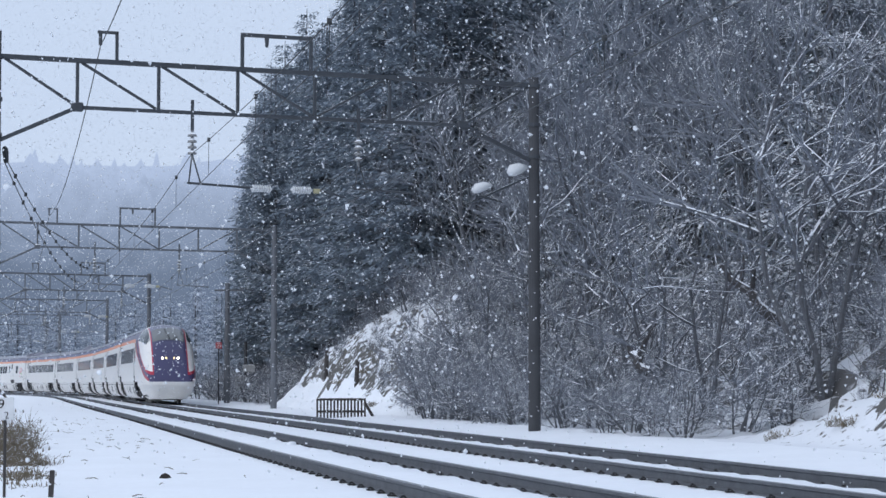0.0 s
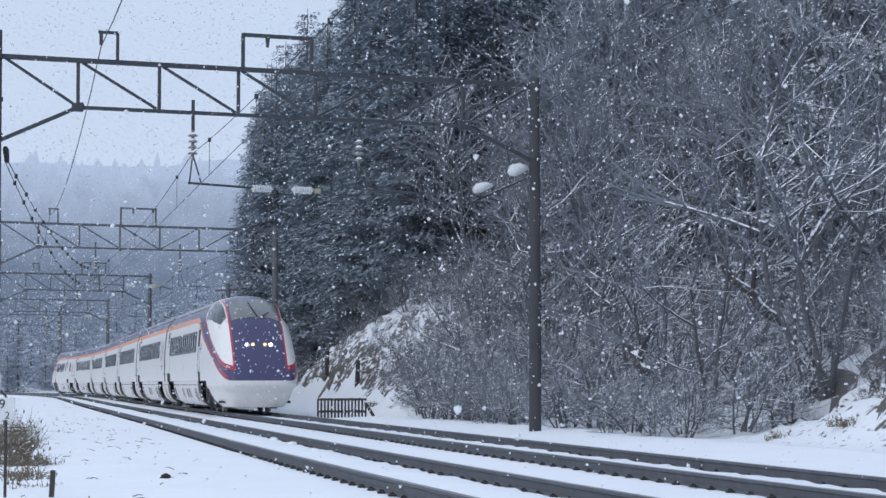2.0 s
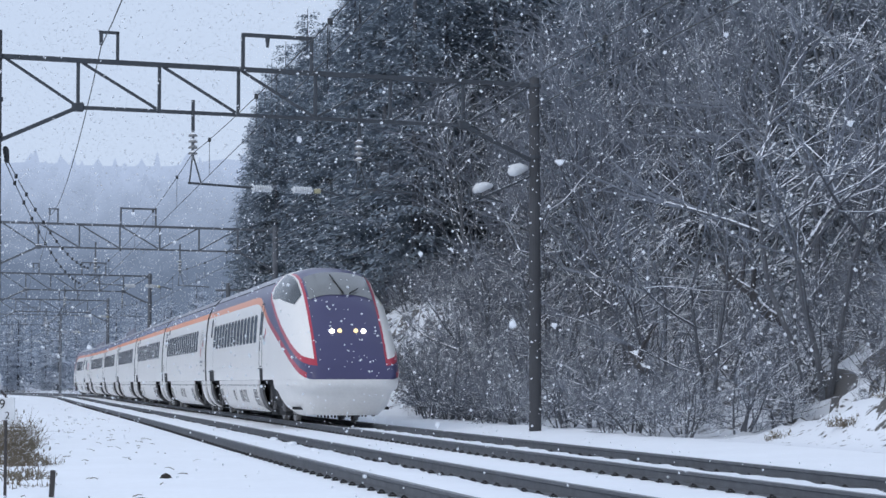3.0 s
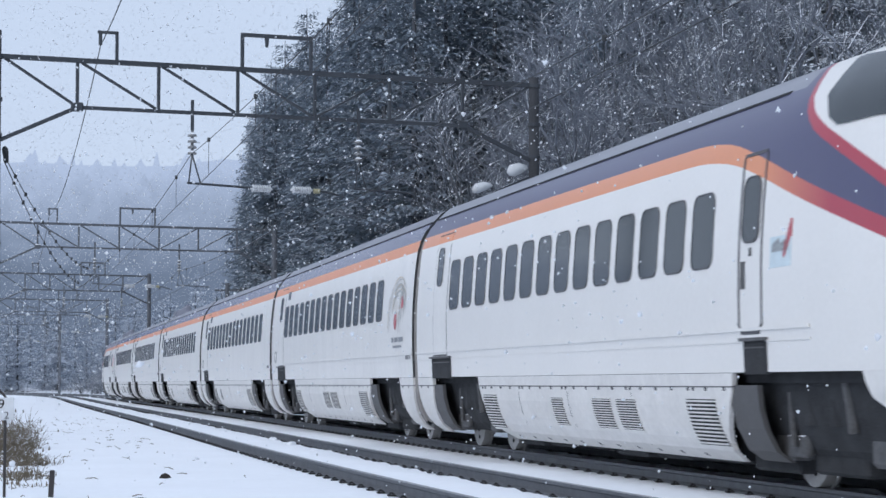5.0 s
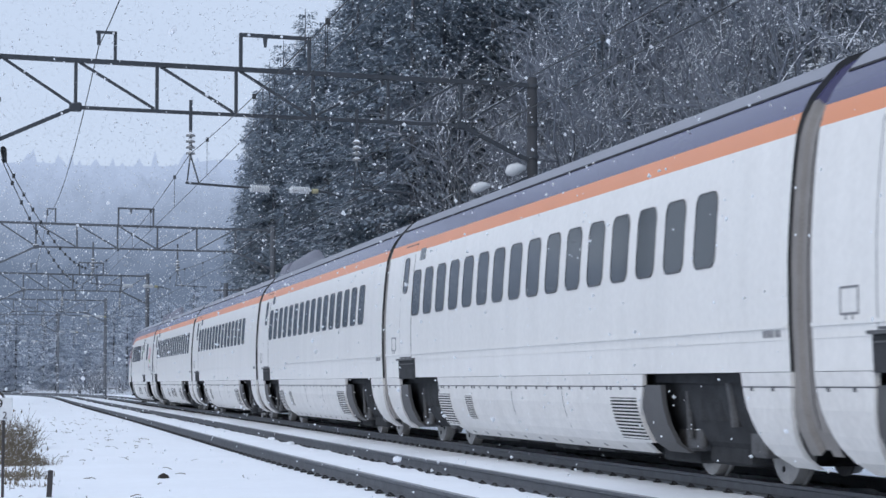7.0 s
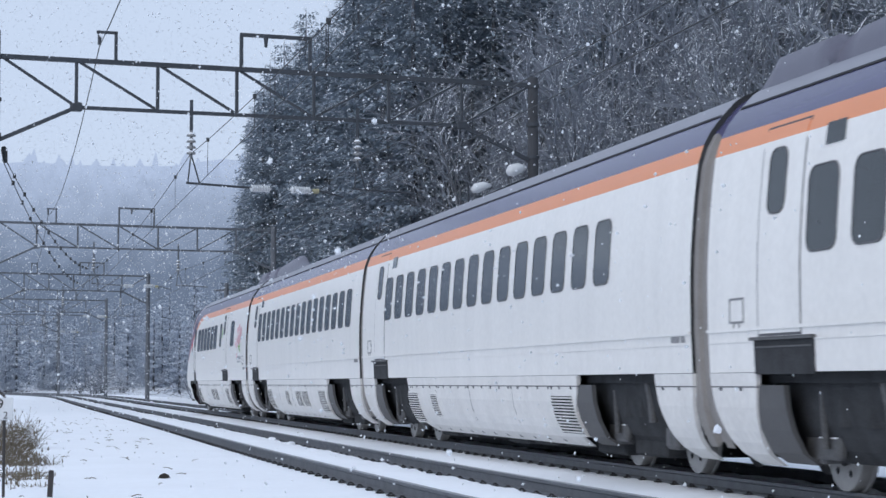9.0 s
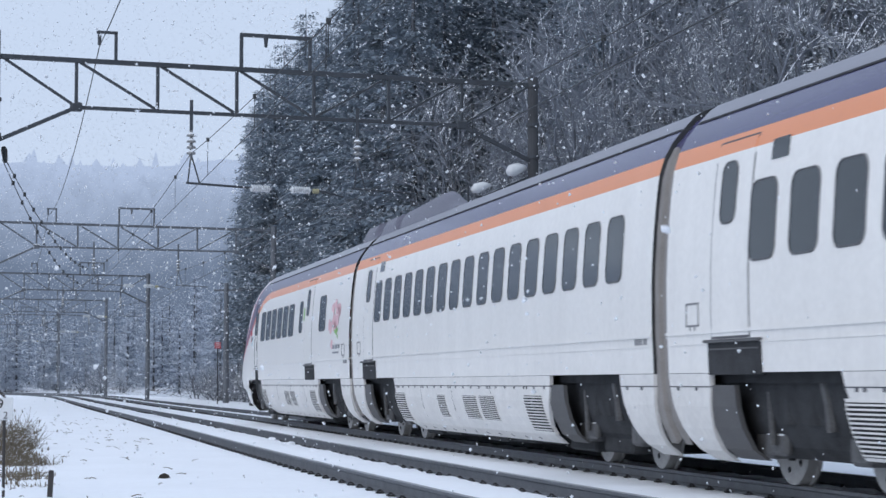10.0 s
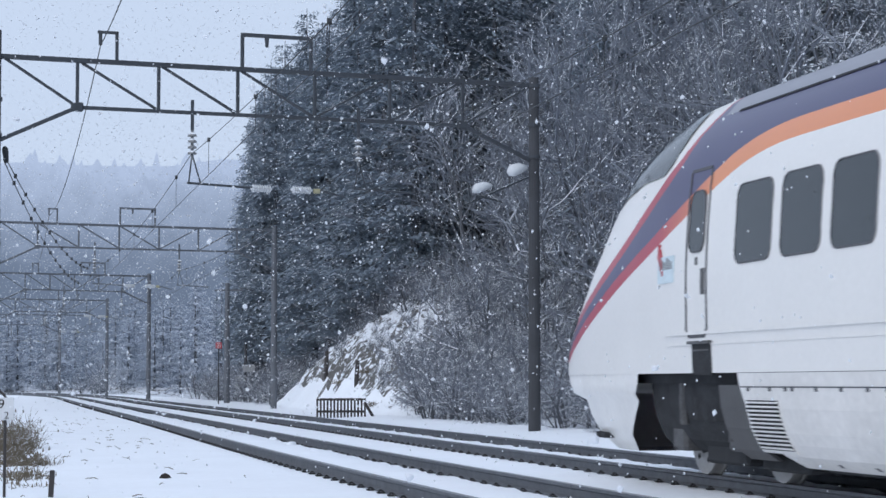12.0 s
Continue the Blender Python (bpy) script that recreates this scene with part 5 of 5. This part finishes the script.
def bank_post(s_, lat, h):
    s = Soup()
    s.tube([(0, 0, -0.3), (0.02, 0, h * 0.5), (0.05, 0.02, h)], [0.10, 0.09, 0.075], 8)
    ob = s.done("wooden_post", M_WOOD)
    ob.matrix_basis = Matrix.Translation(on_line(s_, lat, ground_z(s_, lat)))
    tagged(ob, "dark weathered wooden post on the snowy bank", "post", group="bank posts")


bank_post(70.0, 5.05, 1.0)
bank_post(78.0, 5.05, 1.1)
M_SIGN = shader("red_enamel", (0.42, 0.05, 0.06), 0.4, bump=0)


def red_sign():
    top = new("warning_sign")
    p = on_line(106.5, 3.3, -0.2)
    top.matrix_basis = Matrix.Translation(p)
    tagged(top, "small square red sign with white mark on a thin post", "sign")
    s = Soup()
    s.tube([(0, 0, -0.2), (0, 0, 3.3)], 0.035, 8)
    s.done("post", M_CONC, top)
    s = Soup()
    s.box(-0.17, 0.17, -0.065, -0.04, 3.1, 3.44, bevel=0.008)
    plate = s.done("plate", M_SIGN, top, "red enamel plate")
    for x0, x1, z0, z1 in ((-0.10, 0.10, 3.36, 3.385), (-0.10, 0.10, 3.16, 3.185), (-0.10, -0.075, 3.16, 3.385), (0.075, 0.10, 3.16, 3.385), (-0.03, 0.03, 3.24, 3.31)):
        s = Soup()
        s.box(x0, x1, -0.072, -0.064, z0, z1)
        s.done("mark", M_CERAMIC, plate)


red_sign()


def relay_post():
    top = new("relay_post")
    p = on_line(118.0, 6.0, ground_z(118.0, 6.0))
    top.matrix_basis = Matrix.Translation(p)
    tagged(top, "grey trackside post carrying two equipment boxes", "equipment post")
    s = Soup()
    s.tube([(0, 0, -0.3), (0, 0, 3.6)], 0.09, 10)
    s.done("post", M_CONC, top)
    for x, z, w, h in ((-0.30, 0.7, 0.6, 0.85), (0.22, 1.75, 0.75, 0.45)):
        s = Soup()
        s.box(x - w / 2, x + w / 2, -0.32, -0.09, z, z + h, bevel=0.02)
        s.done("equipment_box", M_BOX, top, "pale grey steel box")


M_BOX = snow_topped("box_paint", (0.30, 0.31, 0.32), 0.5, 0.6)
relay_post()


def fallen_trunk(s_, lat, z, ln, turn, tilt, label):
    s = Soup()
    pts = [(ln * k / 6, 0.10 * math.sin(k), 0.06 * math.cos(2 * k)) for k in range(7)]
    s.tube(pts, [0.13, 0.125, 0.12, 0.11, 0.095, 0.08, 0.06], 8)
    s.tube([pts[3], (ln * 0.62, 0.3, 0.5), (ln * 0.72, 0.5, 1.1)], [0.06, 0.04, 0.015], 6)
    s.tube([pts[4], (ln * 0.85, -0.3, 0.4), (ln * 1.05, -0.5, 0.65)], [0.05, 0.03, 0.012], 6)
    ob = s.done("fallen_trunk", M_LOG)
    ob.matrix_basis = Matrix.Translation(on_line(s_, lat, ground_z(s_, lat) + z)) @ Matrix.Rotation(turn, 4, "Z") @ Matrix.Rotation(-tilt, 4, "Y")
    tagged(ob, label, "fallen tree", group="fallen trunks")


M_LOG = snow_topped("log_bark", (0.06, 0.058, 0.062), 0.50, scale=5)
fallen_trunk(33.0, 8.6, 1.6, 1.9, 2.75, 0.75, "dark fallen trunk with snow along its top in the thicket")
fallen_trunk(36.0, 6.4, 1.2, 0.8, 2.6, 0.9, "broken dark stem capped with snow in the thicket")


def leaf(x, y, size, turn):
    pts = [(-1, 0), (-0.4, 0.12), (0.0, 0.42), (0.5, 0.5), (0.9, 0.25), (1.0, 0), (0.8, -0.28), (0.3, -0.3), (-0.3, -0.1)]
    s = Soup()
    n = len(pts)
    s.add([(a * size, b * size, 0.05 * size + 0.9 * abs(b) * size) for a, b in pts] + [(a * size, b * size, 0.0 + 0.8 * abs(b) * size) for a, b in pts],
          [tuple(range(n)), tuple(range(2 * n - 1, n - 1, -1))] + [(k, n + k, n + (k + 1) % n, (k + 1) % n) for k in range(n)])
    ob = s.done("dead_leaf", M_LEAF)
    ob.matrix_basis = pose(x, y, -0.165, 25, -10, turn)
    tagged(ob, "curled dark dead leaf lying on the snow", "leaf", group="dead leaves")


leaf(-3.33, 25.9, 0.11, 20)


def grass_clump(name, x, y, z, h, r, n, seed, label, mat):
    rnd = random.Random(seed)
    s = Soup()
    for k in range(n):
        a, rr = rnd.uniform(0, 6.28), r * rnd.random() ** 0.7
        b = Vector((rr * math.cos(a), rr * math.sin(a), -0.05))
        l_ = h * rnd.uniform(0.4, 1.1)
        d = Vector((rnd.gauss(0, 0.5), rnd.gauss(0, 0.5), 1)).normalized()
        m = b + d * l_ * 0.6
        e = m + (d + Vector((rnd.gauss(0, 0.6), rnd.gauss(0, 0.6), rnd.gauss(-0.4, 0.4)))).normalized() * l_ * 0.5
        s.tube([b, m, e], [0.006, 0.005, 0.002], 3, 0, False)
        if rnd.random() < 0.2:
            w = Vector((rnd.gauss(0, 1), rnd.gauss(0, 1), 0.2)).normalized() * 0.016
            s.add([e - w, e + Vector((0, 0, 0.05)), e + w, e - Vector((0, 0, 0.02))], [(0, 1, 2, 3)])
    ob = s.done(name, mat)
    ob.matrix_basis = Matrix.Translation((x, y, z))
    tagged(ob, label, "grass", kind="stuff")


grass_clump("dry_weeds", -5.72, 30.3, -0.20, 0.26, 0.36, 420, 1, "brown dry weeds poking through the snow", M_GRASS)
grass_clump("dry_weeds", -7.75, 39.0, -0.20, 0.72, 0.55, 520, 2, "brown dry weeds poking through the snow", M_GRASS)
grass_clump("dry_weeds", -4.75, 24.6, -0.20, 0.16, 0.45, 60, 3, "thin dead stalks in the snow", M_GRASS)


for k, (x, y, h, r, n) in enumerate(((-6.05, 31.0, 0.45, 0.30, 260), (-6.9, 35.0, 0.6, 0.35, 260), (-5.25, 27.0, 0.26, 0.30, 160), (-4.95, 26.0, 0.20, 0.28, 120))):
    grass_clump("dry_weeds", x, y, -0.20, h, r, n, 60 + k, "brown dry weeds poking through the snow", M_GRASS)


def litter():
    """Scattered dead stalks and needles on the snow beside the empty track."""
    rnd = random.Random(21)
    s = Soup()
    for k in range(260):
        st, la = rnd.uniform(4, 60), -SPACING - rnd.uniform(1.6, 7.0)
        p = on_line(st, la, ground_z(st, la) + 0.012)
        a, ln = rnd.uniform(0, 6.28), rnd.uniform(0.03, 0.16)
        d = Vector((math.cos(a), math.sin(a), rnd.uniform(-0.05, 0.35))) * ln
        m = p + d * 0.5 + Vector((rnd.gauss(0, 0.01), rnd.gauss(0, 0.01), 0.01))
        s.tube([p - d * 0.1, m, p + d], [0.006, 0.005, 0.003], 4, 0, False)
    tagged(s.done("litter", M_GRASS), "dead stalks scattered on the snow", "litter", kind="stuff")


litter()


def lump(name, s_, lat, size, seed, label):
    """A small lump of snow and ice between the rails."""
    rnd = random.Random(seed)
    bm = bmesh.new()
    bmesh.ops.create_icosphere(bm, subdivisions=2, radius=1)
    for v in bm.verts:
        v.co *= 0.8 + 0.4 * noise.noise(v.co * 1.7 + Vector((seed, 0, 0)))
        v.co = Vector((v.co.x * size, v.co.y * size * 0.6, v.co.z * size * 0.35))
    me = bpy.data.meshes.new(name)
    bm.to_mesh(me)
    bm.free()
    me.materials.append(M_SNOW if seed % 2 else M_WOOD)
    p = on_line(s_, lat, -0.11)
    ob = piece(name, me, None, "", Matrix.Translation(p) @ Matrix.Rotation(rnd.uniform(0, 3), 4, "Z"))
    tagged(ob, label, "snow lump", group="snow lumps")


for k, (s_, lat) in enumerate(((26.5, -3.1), (22.0, -3.3), (36.0, -3.4), (30.0, -3.0))):
    lump("snow_lump", s_, lat, 0.16, 3 + 2 * k, "small lump of ploughed snow between the rails")

for k, (s_, lat) in enumerate(((23.5, 6.3), (22.0, 7.4), (20.5, 6.6), (24.5, 7.6), (21.5, 8.6), (19.0, 7.6), (26.0, 6.0), (64.0, 4.7), (70.0, 5.4), (74.0, 5.0))):
    p_ = on_line(s_, lat, ground_z(s_, lat))
    grass_clump("dry_tuft", p_.x, p_.y, p_.z, 0.22, 0.35, 110, 40 + k, "flattened dead grass tuft on the snowy bank", M_GRASS)

# ---- falling snow ----
FLAKES = []


def build_snowfall():
    rng = np.random.RandomState(8)
    tet = (np.array([(1, 1, 1), (1, -1, -1), (-1, 1, -1), (-1, -1, 1)]) / 1.7, [(0, 1, 2), (0, 3, 1), (0, 2, 3), (1, 3, 2)])
    octa = (np.array([(1, 0, 0), (-1, 0, 0), (0, 1, 0), (0, -1, 0), (0, 0, 1), (0, 0, -1)], dtype=float),
            [(0, 2, 4), (2, 1, 4), (1, 3, 4), (3, 0, 4), (2, 0, 5), (1, 2, 5), (3, 1, 5), (0, 3, 5)])
    bm = bmesh.new()
    bmesh.ops.create_icosphere(bm, subdivisions=1, radius=1)
    ico = (np.array([v.co[:] for v in bm.verts]), [tuple(v.index for v in f.verts) for f in bm.faces])
    bm.free()
    # each layer: drift over the clip, count, shape, room, sizes
    layers = [((-3.0, -1.0, -13.0), 3000, ico, (-9, 9, 4, 18, 22), (0.0035, 0.006)), ((1.0, -1.5, -15.5), 3000, ico, (-9, 9, 4, 18, 24), (0.0035, 0.006)),
              ((-4.0, -1.0, -14.0), 14000, octa, (-14, 14, 18, 40, 28), (0.007, 0.014)), ((1.5, -1.0, -15.0), 14000, octa, (-14, 14, 18, 40, 28), (0.007, 0.014)),
              ((-3.5, 0.0, -14.5), 24000, tet, (-24, 22, 42, 90, 33), (0.013, 0.018)), ((2.0, 0.0, -13.5), 24000, tet, (-24, 22, 42, 90, 33), (0.013, 0.018)),
              ((-3.0, 0.0, -14.0), 30000, tet, (-58, 6, 100, 250, 42), (0.022, 0.020)), ((2.0, 0.0, -14.0), 30000, tet, (-58, 6, 100, 250, 42), (0.022, 0.020)),
              ((-2.0, -0.5, -14.0), 200, ico, (-4, 4, 6, 13, 17), (0.007, 0.008))]
    for drift, n, (base, tri), (x0, x1, y0, y1, top), (r0, r1) in layers:
        p = np.stack([rng.uniform(x0, x1, n), rng.uniform(y0, y1, n), rng.uniform(-0.1, top, n)], 1)
        r = r0 + r1 * rng.random(n) ** 2.0
        k = len(base)
        jig = rng.normal(size=(n, k, 3)) * 0.22
        v = (p[:, None, :] + (base[None] + jig) * r[:, None, None]).reshape(-1, 3)
        f = (np.array(tri)[None] + k * np.arange(n)[:, None, None]).reshape(-1, 3)
        me = bpy.data.meshes.new("snowfall")
        me.from_pydata(v.tolist(), [], f.tolist())
        me.materials.append(M_FLAKE)
        me.polygons.foreach_set("use_smooth", np.ones(len(me.polygons), dtype=bool))
        ob = new("snowfall", me)
        tagged(ob, "falling white snowflakes drifting in the air", "snowfall", kind="stuff")
        FLAKES.append((ob, drift))


M_FLAKE = shader("snowflake", (0.9, 0.92, 0.95), 0.9, vary=0.02, bump=0)
_n, _l = M_FLAKE.node_tree.nodes, M_FLAKE.node_tree.links
_through, _both = _n.new("ShaderNodeBsdfTranslucent"), _n.new("ShaderNodeMixShader")
_through.inputs["Color"].default_value = (0.9, 0.92, 0.95, 1)
_both.inputs[0].default_value = 0.45
_l.new(_n["Principled BSDF"].outputs[0], _both.inputs[1])
_l.new(_through.outputs[0], _both.inputs[2])
_l.new(_both.outputs[0], _n["Material Output"].inputs["Surface"])
build_snowfall()

motions()
